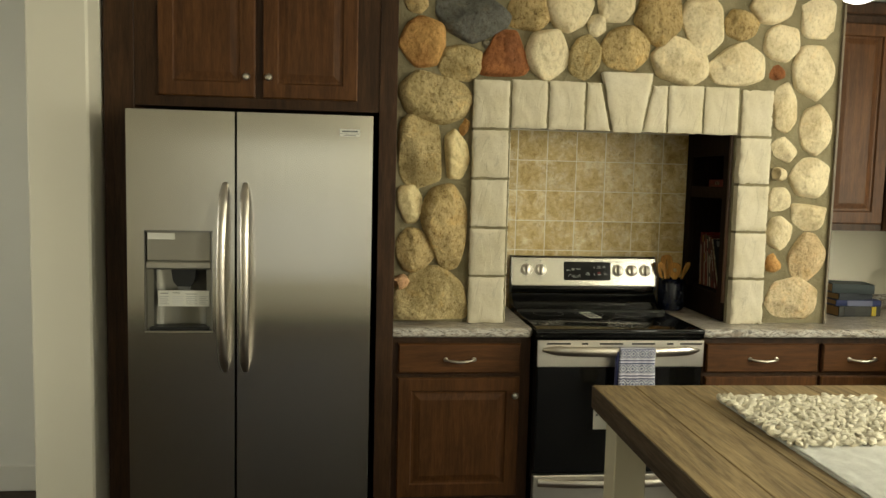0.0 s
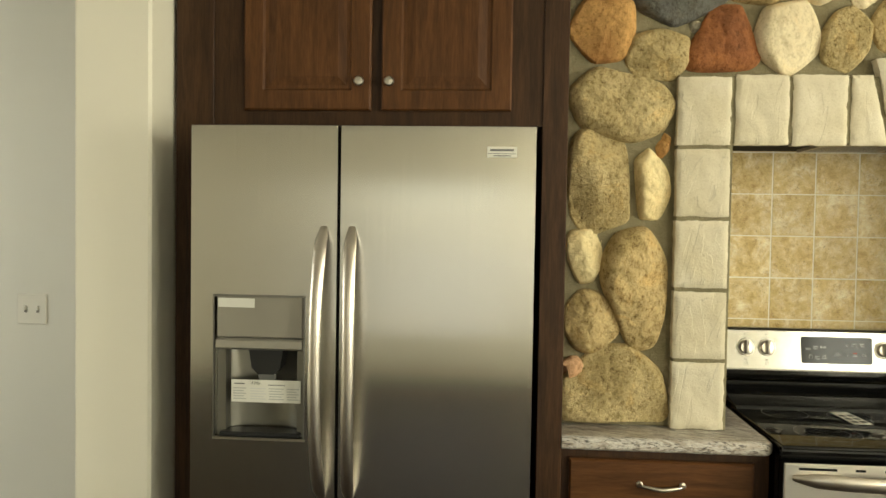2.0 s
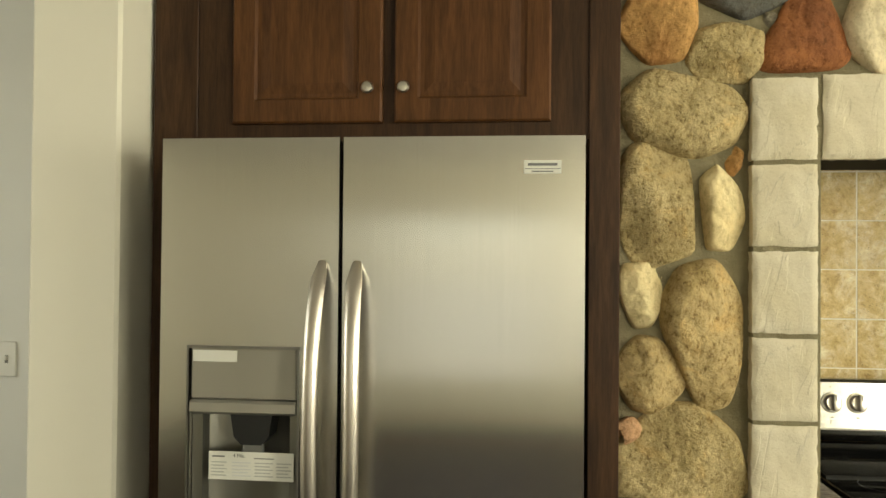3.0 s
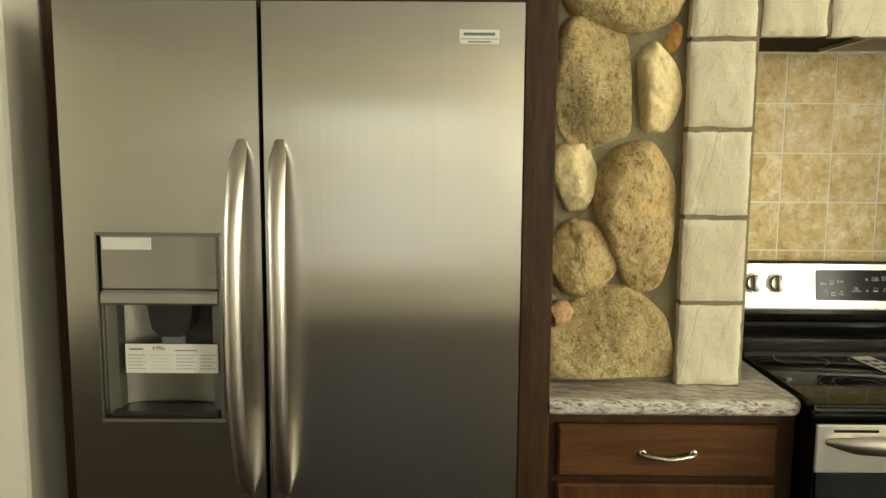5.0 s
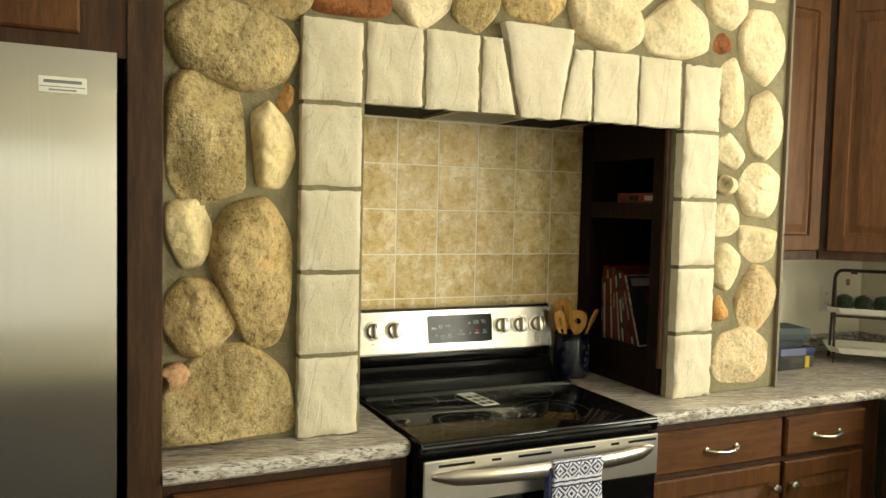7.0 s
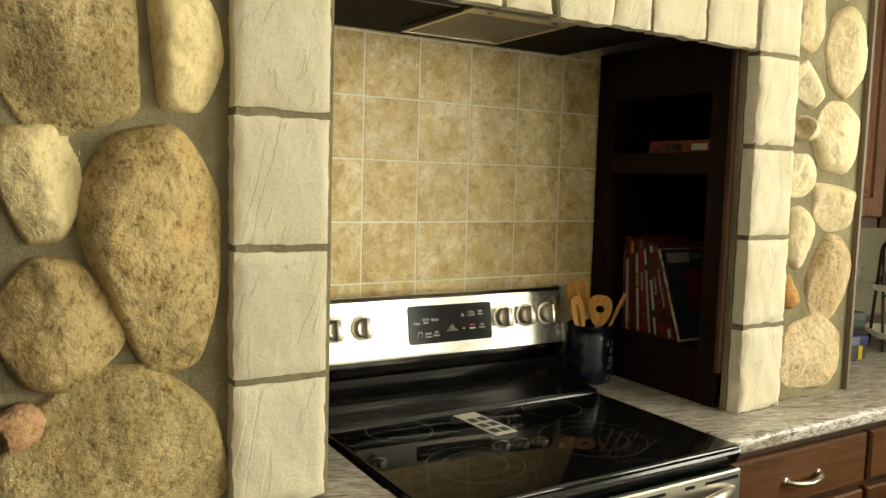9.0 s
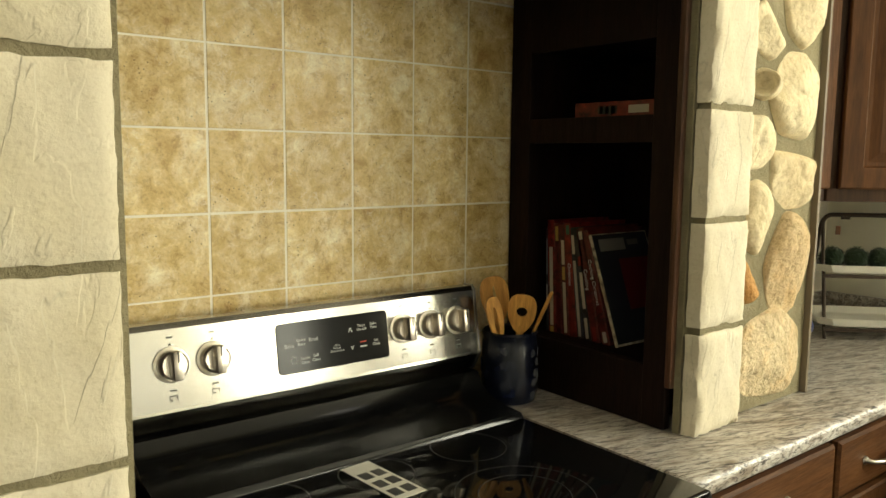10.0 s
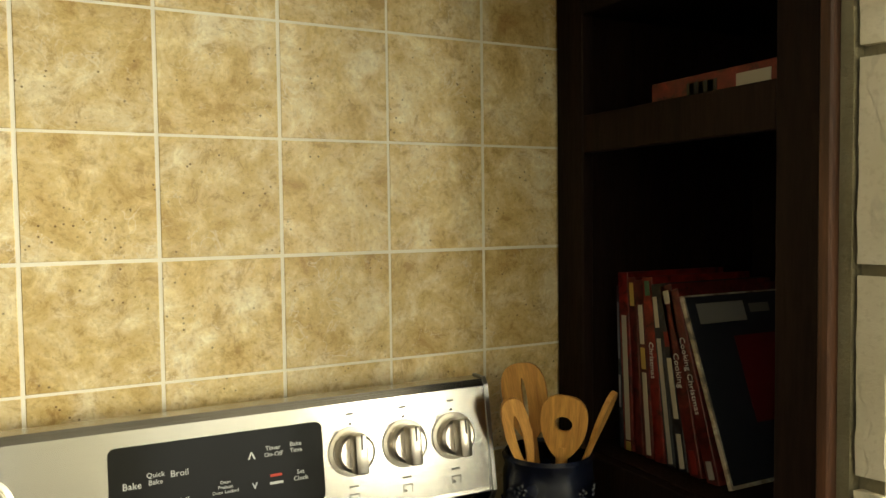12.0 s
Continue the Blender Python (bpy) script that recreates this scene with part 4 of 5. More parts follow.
def refrigerator():
    f = thing("refrigerator", (0, 0, 0), "stainless steel side by side refrigerator with a water dispenser", "refrigerator")
    f.matrix_world = Matrix.Translation((0.027, -0.045, -0.0335)) @ Matrix.Diagonal((1.013, 1, 1.009, 1))
    part("body", box(-1.822, -0.930, -0.795, -0.10, 0.032, 1.77, bevel=0.006), BLACK_PLASTIC, f, "dark cabinet of the refrigerator")
    part("grille", box(-1.80, -0.95, -0.83, -0.796, 0.032, 0.08), BLACK_PLASTIC, f)
    right = part("door", fridge_door(-1.429, -0.927, 0.085, 1.785), STEEL, f, "wide stainless steel door", True)
    left = part("door", pierced_door(), STEEL, f, "narrow stainless steel door with a water dispenser", True)
    for d in (left, right):
        d.data.set_sharp_from_angle(angle=radians(9))
    for d, x in ((left, -1.472), (right, -1.398)):
        p = []
        rad = []
        for k in range(21):
            s = k / 20
            out = 0.074 * (1 - abs(2 * s - 1) ** 3.0) ** 0.7
            p.append((x + (0.006 if x > -1.43 else -0.006) * math.sin(math.pi * s), -0.892 - out, 0.805 + 0.715 * s))
            rad.append(0.0165 if 0 < k < 20 else 0.010)
        part("handle", sweep(p, rad, 14, 0.72), HANDLE_STEEL, d, "long bowed stainless handle", True)
    NICHE = shader("satin_grey_niche", (0.26, 0.25, 0.215), 0.30, 0.75)
    # dispenser
    e = part("dispenser", box(-1.761, -1.522, -0.805, -0.80, 0.959, 1.339), NICHE, left, "recessed ice and water dispenser")
    part("control_panel", box(-1.757, -1.526, -0.893, -0.82, 1.226, 1.336, bevel=0.003), shader("silver_grey_plastic", (0.34, 0.32, 0.27), 0.4, 0.4), e)
    part("visor", prism([(-0.891, 1.224), (-0.899, 1.218), (-0.901, 1.200), (-0.893, 1.194), (-0.84, 1.198), (-0.84, 1.224)], -1.757, -1.526, "x"), SILVER_PLASTIC, e)
    b = bmesh.new()
    n = 10
    rows = []
    for k in range(n + 1):
        a = math.pi * k / n
        x = -1.6415 - 0.098 * math.cos(a)
        y = -0.868 + 0.050 * math.sin(a) ** 0.6
        rows.append((b.verts.new((x, y, 0.975)), b.verts.new((x, y, 1.20))))
    for (p0, p1), (q0, q1) in zip(rows, rows[1:]):
        b.faces.new((p0, q0, q1, p1))
    part("niche", b, NICHE, e, "", True)
    for x0, x1 in ((-1.761, -1.738), (-1.545, -1.522)):
        part("niche_side", box(x0, x1, -0.872, -0.81, 0.96, 1.20), NICHE, e)
    part("chute", prism([(-1.672, 1.195), (-1.580, 1.195), (-1.588, 1.145), (-1.604, 1.128), (-1.648, 1.128), (-1.664, 1.145)], -0.885, -0.83, "y"), BLACK_PLASTIC, e)
    part("paddle", box(-1.652, -1.604, -0.868, -0.860, 1.085, 1.130, bevel=0.003), shader("smoky_clear_plastic", (0.3, 0.3, 0.28), 0.15, Transmission_Weight=0.4), e)
    part("drip_tray", box(-1.750, -1.532, -0.894, -0.83, 0.960, 0.974, bevel=0.004), BLACK_PLASTIC, e)
    for z, name in ((0.957, "rim"), (1.337, "rim")):
        part(name, box(-1.766, -1.518, -0.896, -0.889, z - 0.003, z + 0.003), STEEL_DARK if z > 1 else NICKEL, e)
    for x in (-1.764, -1.5215):
        part("rim", box(x - 0.002, x + 0.002, -0.8955, -0.888, 0.96, 1.334), STEEL_DARK, e)
    part("sticker", box(-1.752, -1.655, -0.8955, -0.8932, 1.306, 1.330), PAPER, e, "white printed sticker")
    # printed strip taped across the niche
    t = part("notice", box(-1.720, -1.533, -0.8815, -0.880, 1.052, 1.112), PAPER, e, "white printed notice taped across the niche")
    for k, (x0, x1) in enumerate(((-1.714, -1.680), (-1.668, -1.626), (-1.618, -1.578), (-1.570, -1.538))):
        for j in range(5):
            part("print", box(x0, x1 - 0.006 * (j % 2), -0.8822, -0.8816, 1.060 + j * 0.007, 1.0625 + j * 0.007), PALE_INK if k == 1 else shader("faint_ink", (0.45, 0.45, 0.42), 0.7), t)
    writing("4 Min.", (-1.652, -0.8823, 1.1035), 0.011, INK, t)
    part("print", box(-1.712, -1.684, -0.8822, -0.8816, 1.100, 1.103), INK, t)
    part("print", box(-1.620, -1.576, -0.8822, -0.8816, 1.098, 1.100), INK, t)
    g = part("badge", box(-1.052, -0.976, -0.8955, -0.887, 1.706, 1.734, bevel=0.001), PAPER, right, "small white maker's badge")
    g.location = (0, -0.0, 0)
    for x0, x1, z0, z1 in ((-1.044, -0.984, 1.7225, 1.7280), (-1.050, -0.978, 1.7155, 1.7168), (-1.036, -0.992, 1.7095, 1.7120)):
        part("emblem", box(x0, x1, -0.8963, -0.8952, z0, z1), shader("badge_grey", (0.16, 0.16, 0.16), 0.5), g)


refrigerator()

# ---- range ----


def cooker():
    r = thing("range", (0.189, 0.0, 0.0), "stainless steel electric range with a black glass cooktop", "range")
    L, R = -0.379, 0.379
    part("body", box(L + 0.003, R - 0.003, -0.670, -0.03, 0.03, 0.880), BLACK_ENAMEL, r, "black enamelled sides")
    top = part("cooktop", box(L, R, -0.703, -0.20, 0.877, 0.900, bevel=0.007, segments=3), BLACK_GLASS, r, "black ceramic glass cooktop", True)
    part("front_lip", prism([(-0.705, 0.884), (-0.700, 0.897), (-0.68, 0.897), (-0.68, 0.855), (-0.693, 0.857)], L, R, "x"), BLACK_ENAMEL, r)
    for x, y, rad in ((0.118, -0.530, 0.115), (0.178, -0.315, 0.072), (-0.232, -0.305, 0.072), (-0.030, -0.318, 0.066), (-0.19, -0.545, 0.095)):
        b = bmesh.new()
        for q in ((rad,) if rad < 0.08 else (rad, rad * 0.66)):
            n = 48
            ring = [[b.verts.new((x + (q + e) * math.cos(2 * math.pi * k / n), y + (q + e) * math.sin(2 * math.pi * k / n), 0.9004)) for k in range(n)] for e in (-0.0007, 0.0007)]
            for k in range(n):
                b.faces.new((ring[0][k], ring[0][(k + 1) % n], ring[1][(k + 1) % n], ring[1][k]))
        part("burner_ring", b, shader("burner_print", (0.05, 0.05, 0.05), 0.3), top, "faint printed burner ring")
    s = part("sticker", box(-0.03, 0.03, -0.080, 0.080, 0, 0.0006), PAPER, top, "white warning sticker with black pictures")
    s.matrix_local = pose(-0.036, -0.345, 0.9003, 0, 0, 4)
    for ix in (-0.0135, 0.0135):
        for iy in (-0.052, -0.012, 0.028):
            part("print", box(ix - 0.010, ix + 0.010, iy - 0.013, iy + 0.013, 0.0007, 0.0011), shader("sticker_ink", (0.06, 0.06, 0.06), 0.6), s)
    # riser and control panel
    prof = [(-0.262, 0.899), (-0.254, 0.910), (-0.205, 0.913), (-0.160, 0.922), (-0.128, 0.943), (-0.112, 0.968), (-0.05, 0.968), (-0.05, 0.88), (-0.262, 0.88)]
    part("riser", prism(prof, L + 0.004, R - 0.004, "x"), BLACK_ENAMEL, r, "glossy black riser", True)
    g = part("backguard", prism([(-0.092, 0.972), (-0.1145, 1.009), (-0.113, 1.014), (-0.092, 1.148), (-0.086, 1.157), (-0.060, 1.157), (-0.060, 0.972)], L + 0.004, R - 0.004, "x"), PANEL_STEEL, r, "brushed stainless control panel")
    for x in (L + 0.002, R - 0.002):
        part("end_cap", prism([(-0.094, 0.97), (-0.1165, 1.009), (-0.093, 1.150), (-0.086, 1.159), (-0.060, 1.159), (-0.060, 0.97)], x - 0.003, x + 0.003, "x"), STEEL_DARK, g)

    def face(z):
        return -0.113 + (z - 1.012) * 0.021 / 0.136

    lean = -8.8
    for x in (-0.302, -0.228, 0.176, 0.249, 0.320):
        k = part("knob", lathe([(0.031, 0), (0.031, 0.003), (0.026, 0.004), (0.0255, 0.006)], 28), NICKEL, g, "stainless control knob", True)
        k.matrix_local = pose(x, face(1.088), 1.088, 90 + lean, 0, 0)
        part("skirt", lathe([(0.0245, 0.005), (0.0245, 0.018), (0.021, 0.021)], 28), HANDLE_STEEL, k, "", True)
        part("grip", box(-0.0085, 0.0085, -0.0245, 0.0245, 0.014, 0.040, bevel=0.004, segments=2), HANDLE_STEEL, k, "", True)
        part("pointer", box(-0.0012, 0.0012, 0.006, 0.024, 0.0402, 0.0408), BLACK_PLASTIC, k)
        for dx, dz, w in ((0, 0.046, 0.010), (-0.024, 0.034, 0.004), (0.024, 0.034, 0.004), (0.030, -0.02, 0.004), (0, -0.043, 0.012), (-0.028, -0.02, 0.004)):
            z = 1.088 + dz
            part("mark", box(x - w / 2, x + w / 2, face(z) - 0.0008, face(z) + 0.001, z - 0.0012, z + 0.0012), INK, g)
        z = 1.030
        b = bmesh.new()
        for q in ((-0.007, 0.007, -0.0062, -0.0052), (-0.007, 0.007, 0.0052, 0.0062), (-0.007, -0.006, -0.006, 0.006), (0.006, 0.007, -0.006, 0.006), (-0.0045, -0.0015, -0.003, 0.0)):
            box(x + q[0], x + q[1], face(z) - 0.0010, face(z) + 0.001, z + q[2], z + q[3], bm=b)
        part("burner_mark", b, INK, g)
    x0, x1, z0, z1 = -0.107, 0.138, 1.036, 1.131
    out = []
    for cx, cz, a in ((x1 - 0.008, z1 - 0.008, 0), (x0 + 0.008, z1 - 0.008, 90), (x0 + 0.008, z0 + 0.008, 180), (x1 - 0.008, z0 + 0.008, 270)):
        out += rounded(cx, cz, 0.008, a, a + 90, 4)
    d = part("display", prism([(p - 0.0, q - 1.0835) for p, q in out], -0.0025, 0.004, "y"), DISPLAY_GLASS, g, "black touch display with white lettering")
    d.matrix_local = pose(0, face(1.0835), 1.0835, lean, 0, 0)
    for text, x, z, size in (("Bake", -0.083, 0.004, 0.0105), ("Quick\nBake", -0.058, 0.009, 0.008), ("Broil", -0.032, 0.011, 0.0105), ("Steam\nClean", -0.052, -0.026, 0.008), ("Self\nClean", -0.029, -0.024, 0.008),
                             ("Timer\nOn-Off", 0.076, 0.020, 0.0075), ("Bake\nTime", 0.104, 0.021, 0.0075), ("Set\nClock", 0.108, -0.013, 0.0075), ("Oven\nPreheat\nDoor Locked", 0.018, -0.013, 0.0055)):
        writing(text, (x, -0.0028, z), size, PALE_INK, d)
    writing("^", (0.050, -0.0028, 0.014), 0.022, PALE_INK, d)
    writing("v", (0.052, -0.0028, -0.016), 0.016, PALE_INK, d)
    part("print", box(0.070, 0.086, -0.0032, -0.0026, -0.019, -0.016), PALE_INK, d)
    part("print", box(0.071, 0.085, -0.0032, -0.0026, -0.010, -0.007), RED_INK, d)
    b = sweep([(-0.0755 + 0.006 * math.cos(t), -0.0028, -0.024 + 0.007 * math.sin(t)) for t in [radians(a) for a in range(-55, 236, 29)]], 0.0006, 6)
    part("lamp_mark", b, PALE_INK, d)
    # oven door and drawer
    o = part("oven_door", box(L + 0.004, R - 0.004, -0.703, -0.67, 0.258, 0.852, bevel=0.004), BLACK_ENAMEL, r, "oven door with a black glass front")
    part("glass", box(L + 0.010, R - 0.010, -0.7085, -0.7035, 0.263, 0.732, bevel=0.001), BLACK_GLASS, o)
    p = part("steel_band", box(L + 0.004, R - 0.004, -0.712, -0.7035, 0.734, 0.852, bevel=0.003), STEEL_FLAT, o, "stainless band with vent slots")
    for k, (a, w) in enumerate(((-0.335, 0.105), (-0.180, 0.028), (-0.100, 0.105), (0.045, 0.105), (0.205, 0.028), (0.265, 0.10))):
        part("vent_slot", box(a, a + w, -0.7128, -0.710, 0.834, 0.841), DARK_VOID, p)
    pts, rad = [], []
    for k in range(25):
        s = k / 24
        pts.append((-0.352 + 0.704 * s, -0.714 - 0.052 * (1 - abs(2 * s - 1) ** 2.6) ** 0.8, 0.812))
        rad.append(0.021 if 1 < k < 23 else (0.015 if k in (1, 23) else 0.008))
    part("handle", sweep(pts, rad, 14, 0.55), HANDLE_STEEL, o, "bowed stainless handle", True)
    q = part("drawer", box(L + 0.004, R - 0.004, -0.707, -0.67, 0.06, 0.246, bevel=0.004), STEEL_FLAT, r, "stainless storage drawer")
    part("handle", sweep([(-0.352 + 0.704 * k / 16, -0.709 - 0.03 * (1 - abs(k / 8 - 1) ** 2.6), 0.215) for k in range(17)], 0.017, 12, 0.5), HANDLE_STEEL, q, "bowed stainless handle", True)
    s = part("sticker", box(-0.115, 0.02, -0.7100, -0.7088, 0.455, 0.628), PAPER, o, "white warning label with a red header")
    part("header", box(-0.115, 0.02, -0.7106, -0.7101, 0.615, 0.628), RED_INK, s)
    for z in (0.595, 0.555, 0.515):
        part("print", box(-0.104, -0.094, -0.7106, -0.7101, z, z + 0.01), INK, s)
        part("print", box(-0.088, 0.010, -0.7106, -0.7101, z + 0.002, z + 0.006), PALE_INK, s)
    part("foot", box(L + 0.02, R - 0.02, -0.66, -0.06, 0.0, 0.03), BLACK_PLASTIC, r)


cooker()


def towel():
    """Folded over the oven handle: a front fall with soft waves and a shorter back fall."""
    t = thing("dish_towel", (0.236, -0.766, 0.822), "navy and white patterned dish towel over the oven handle", "towel")
    b = bmesh.new()
    uv = b.loops.layers.uv.new("uv")
    cols, rows = 18, 40
    path = [(-0.018 - 0.004 * math.sin(k * 0.5), -0.36 + 0.36 * k / 26) for k in range(27)]
    path += [(-0.018 + 0.036 * (1 - math.cos(math.pi * k / 6)) / 2, 0.012 * math.sin(math.pi * k / 6)) for k in range(1, 7)]
    path += [(0.018 + 0.004, -0.02 * k) for k in range(1, 12)]
    grid = []
    run = 0.0
    for i, (y, z) in enumerate(path):
        run += 0 if i == 0 else math.dist(path[i - 1], path[i])
        wide = 0.158 + 0.010 * max(0.0, -z / 0.36)
        grid.append([(b.verts.new((-wide / 2 + wide * j / cols, y + 0.006 * math.sin(j * 0.8 + z * 6) * max(0, -z) / 0.36 - 0.002 * math.sin(j * 1.7), z)), (j / cols, run / 0.46)) for j in range(cols + 1)])
    for lo, hi in zip(grid, grid[1:]):
        for j in range(cols):
            f = b.faces.new((lo[j][0], lo[j + 1][0], hi[j + 1][0], hi[j][0]))
            for loop, at in zip(f.loops, (lo[j][1], lo[j + 1][1], hi[j + 1][1], hi[j][1])):
                loop[uv].uv = at
    ob = part("cloth", b, TOWEL, t, "", True)
    m = ob.modifiers.new("thick", "SOLIDIFY")
    m.thickness = 0.004
    f = part("side_fold", box(-0.092, -0.078, -0.012, 0.012, -0.34, 0.0, bevel=0.006, segments=3), TOWEL, t, "darker inner fold", True)


towel()

# ---- things on the counter ----


def crock():
    c = thing("utensil_crock", (0.642, -0.132, 0.8935), "dark cobalt blue embossed utensil crock", "crock")
    part("pot", lathe([(0.052, 0), (0.060, 0.004), (0.063, 0.02), (0.063, 0.133), (0.060, 0.145), (0.062, 0.151), (0.064, 0.158), (0.060, 0.163), (0.056, 0.158), (0.055, 0.03), (0.0, 0.028)], 40), COBALT, c, "", True)
    rnd = random.Random(4)
    b = bmesh.new()
    for k in range(34):
        a, z = rnd.uniform(0, 6.28), 0.022 + 0.024 * (k % 5) + rnd.uniform(-0.006, 0.006)
        for q in range(6):
            d, r = (0.0, 0.0032) if q == 5 else (0.0062, rnd.uniform(0.0036, 0.0044))
            f = q * 1.2566 + k
            t = a + d * math.cos(f) / 0.063
            bmesh.ops.create_icosphere(b, subdivisions=1, radius=r, matrix=Matrix.Translation((0.0622 * math.cos(t), 0.0622 * math.sin(t), z + d * math.sin(f))))
    tagged(part("relief", b, COBALT, c, "raised blossom pattern", True), kind="stuff")


crock()


def spoon(at, rx, ry, rz, wide, tall, hole, handle=0.20):
    """A flat wooden paddle with a hole or slot on a tapered handle; its foot is the origin."""
    s = thing("wooden_spatula", at, "light bamboo spatula standing in the blue crock", "spatula", group="wooden utensils")
    s.matrix_world = pose(*at, rx, ry, rz)
    n = 32
    outer, inner = [], []
    for k in range(n):
        a = 2 * math.pi * k / n
        ca, sa = math.cos(a), math.sin(a)
        r = (abs(ca) ** 2.8 + abs(sa) ** 2.8) ** (-1 / 2.8)
        x, z = wide / 2 * r * ca * (1 + 0.12 * sa - 0.5 * max(0.0, -sa) ** 1.6), tall / 2 * r * sa
        outer.append((x, handle + tall * 0.44 + z))
        inner.append((hole[0] * ca, handle + tall * hole[2] + hole[1] * sa))
    b = bmesh.new()
    rings = [[b.verts.new((x, y, z)) for x, z in loop] for loop, y in ((outer, -0.0035), (inner, -0.0035), (inner, 0.0035), (outer, 0.0035))]
    for lo, hi in zip(rings, rings[1:] + rings[:1]):
        for k in range(n):
            b.faces.new((lo[k], lo[(k + 1) % n], hi[(k + 1) % n], hi[k]))
    part("paddle", b, SPOON_WOOD, s)
    part("handle", sweep([(0, 0, 0), (0, 0, handle * 0.6), (0, 0, handle + 0.012)], [0.006, 0.0065, 0.009], 10, 0.5), SPOON_WOOD, s, "", True)


spoon((0.646, -0.120, 0.93), -3, -9, -45, 0.064, 0.112, (0.0035, 0.030, 0.48), 0.140)
spoon((0.634, -0.140, 0.93), 6, -15, -20, 0.036, 0.112, (0.005, 0.034, 0.42), 0.112)
spoon((0.646, -0.144, 0.93), 6, 5, -45, 0.062, 0.090, (0.012, 0.011, 0.50), 0.128)
spoon((0.650, -0.128, 0.93), 23, -2, 35, 0.038, 0.080, (0.003, 0.012, 0.5), 0.160)


def book(at, thick, tall, deep, cover, tilt, label, title="", ink=None, flat=False, bars=(), face=()):
    """A book with its spine toward -x. Upright it leans by tilt toward -y; flat it lies on its side."""
    k = thing("book", at, label, "book", group="cookbooks")
    k.matrix_world = pose(*at, 90 if flat else tilt, 0, 0)
    m = shader("book_cover", cover, 0.35)
    v = coords(m)
    finish(m, mixed(m, 0.85, cover, ramp(m, fuzz(m, v, 38, 4, 0.6, 0.8), (0.38, (0.18, 0.16, 0.15)), (0.46, (0.7, 0.6, 0.5)), (0.58, (1, 1, 1)), (0.66, (1.6, 1.9, 1.5))), "MULTIPLY"))
    b = box(0, 0.003, 0, thick, 0, tall, bevel=0.001)
    box(0.002, deep, 0, 0.0025, 0, tall, bm=b)
    box(0.002, deep, thick - 0.0025, thick, 0, tall, bm=b)
    part("cover", b, m, k)
    part("pages", box(0.004, deep - 0.004, 0.003, thick - 0.003, 0.004, tall - 0.004), PAPER, k, "pale paper pages")
    for z0, z1, c in bars:
        part("print", box(-0.0008, 0.0004, thick * 0.27, thick * 0.73, z0 * tall, z1 * tall), shader("spine_print", c, 0.5), k)
    for x0, x1, z0, z1, c in face:
        part("print", box(x0 * deep, x1 * deep, -0.0006 - 0.0004 * (x1 - x0 < 0.9), 0.0004, z0 * tall, z1 * tall), shader("cover_print", c, 0.4), k)
    if title:
        writing(title, (-0.0012, thick / 2, tall * 0.55), min(thick * 0.62, 0.016), ink or PALE_INK, k, (90, 90, -90))
    return k


CREAM, RED, DARK_RED, NAVY = (0.52, 0.47, 0.36), (0.20, 0.015, 0.010), (0.115, 0.013, 0.010), (0.018, 0.021, 0.032)
SHELF_Z = 1.0215
GOLD, INKY = (0.50, 0.34, 0.08), (0.03, 0.03, 0.035)
for y, th, h, lean, col, title, bars, face in (
    (-0.088, 0.008, 0.250, -2, NAVY, "", ((0.25, 0.45, (0.3, 0.3, 0.32)), (0.55, 0.9, (0.16, 0.17, 0.2))), ()),
    (-0.112, 0.022, 0.272, -3, RED, "", ((0.06, 0.76, CREAM), (0.0, 0.05, GOLD)), ()),
    (-0.134, 0.018, 0.266, -4, DARK_RED, "", ((0.84, 0.97, GOLD),), ()),
    (-0.156, 0.019, 0.264, -5, DARK_RED, "", ((0.02, 0.48, CREAM), (0.50, 0.62, GOLD), (0.64, 0.86, CREAM)), ()),
    (-0.179, 0.021, 0.270, -6, RED, "Christmas", ((0.90, 0.98, (0.05, 0.14, 0.07)),), ()),
    (-0.200, 0.017, 0.262, -8, NAVY, "", ((0.02, 0.70, (0.40, 0.37, 0.30)), (0.76, 0.93, CREAM)), ()),
    (-0.224, 0.019, 0.266, -10, INKY, "", ((0.02, 0.20, CREAM), (0.28, 0.60, CREAM), (0.66, 0.74, RED)), ()),
    (-0.250, 0.023, 0.268, -13, DARK_RED, "Cooking", ((0.02, 0.14, RED), (0.90, 0.97, CREAM)), ()),
    (-0.281, 0.022, 0.268, -17, DARK_RED, "Cooking Christmas", ((0.03, 0.12, (0.4, 0.36, 0.3)),), ()),
    (-0.302, 0.007, 0.262, -20, CREAM, "", (), ((0.02, 0.98, 0.02, 0.99, (0.020, 0.022, 0.03)), (0.10, 0.55, 0.84, 0.95, (0.26, 0.25, 0.22)), (0.60, 0.80, 0.88, 0.93, (0.16, 0.15, 0.13)), (0.38, 0.94, 0.30, 0.76, (0.13, 0.010, 0.010)))),
):
    book((0.812, y, SHELF_Z + 0.001), th, h, 0.20, col, lean, "worn red holiday cookbook standing on the shelf", title, None, False, bars, face)
book((0.80, -0.165, 1.5295), 0.036, 0.262, 0.16, RED, 0, "red cookbook lying flat on the upper shelf", "", None, True, ((0.26, 0.46, (0.01, 0.01, 0.01)), (0.28, 0.31, CREAM), (0.34, 0.37, CREAM), (0.40, 0.44, CREAM), (0.58, 0.78, CREAM)))


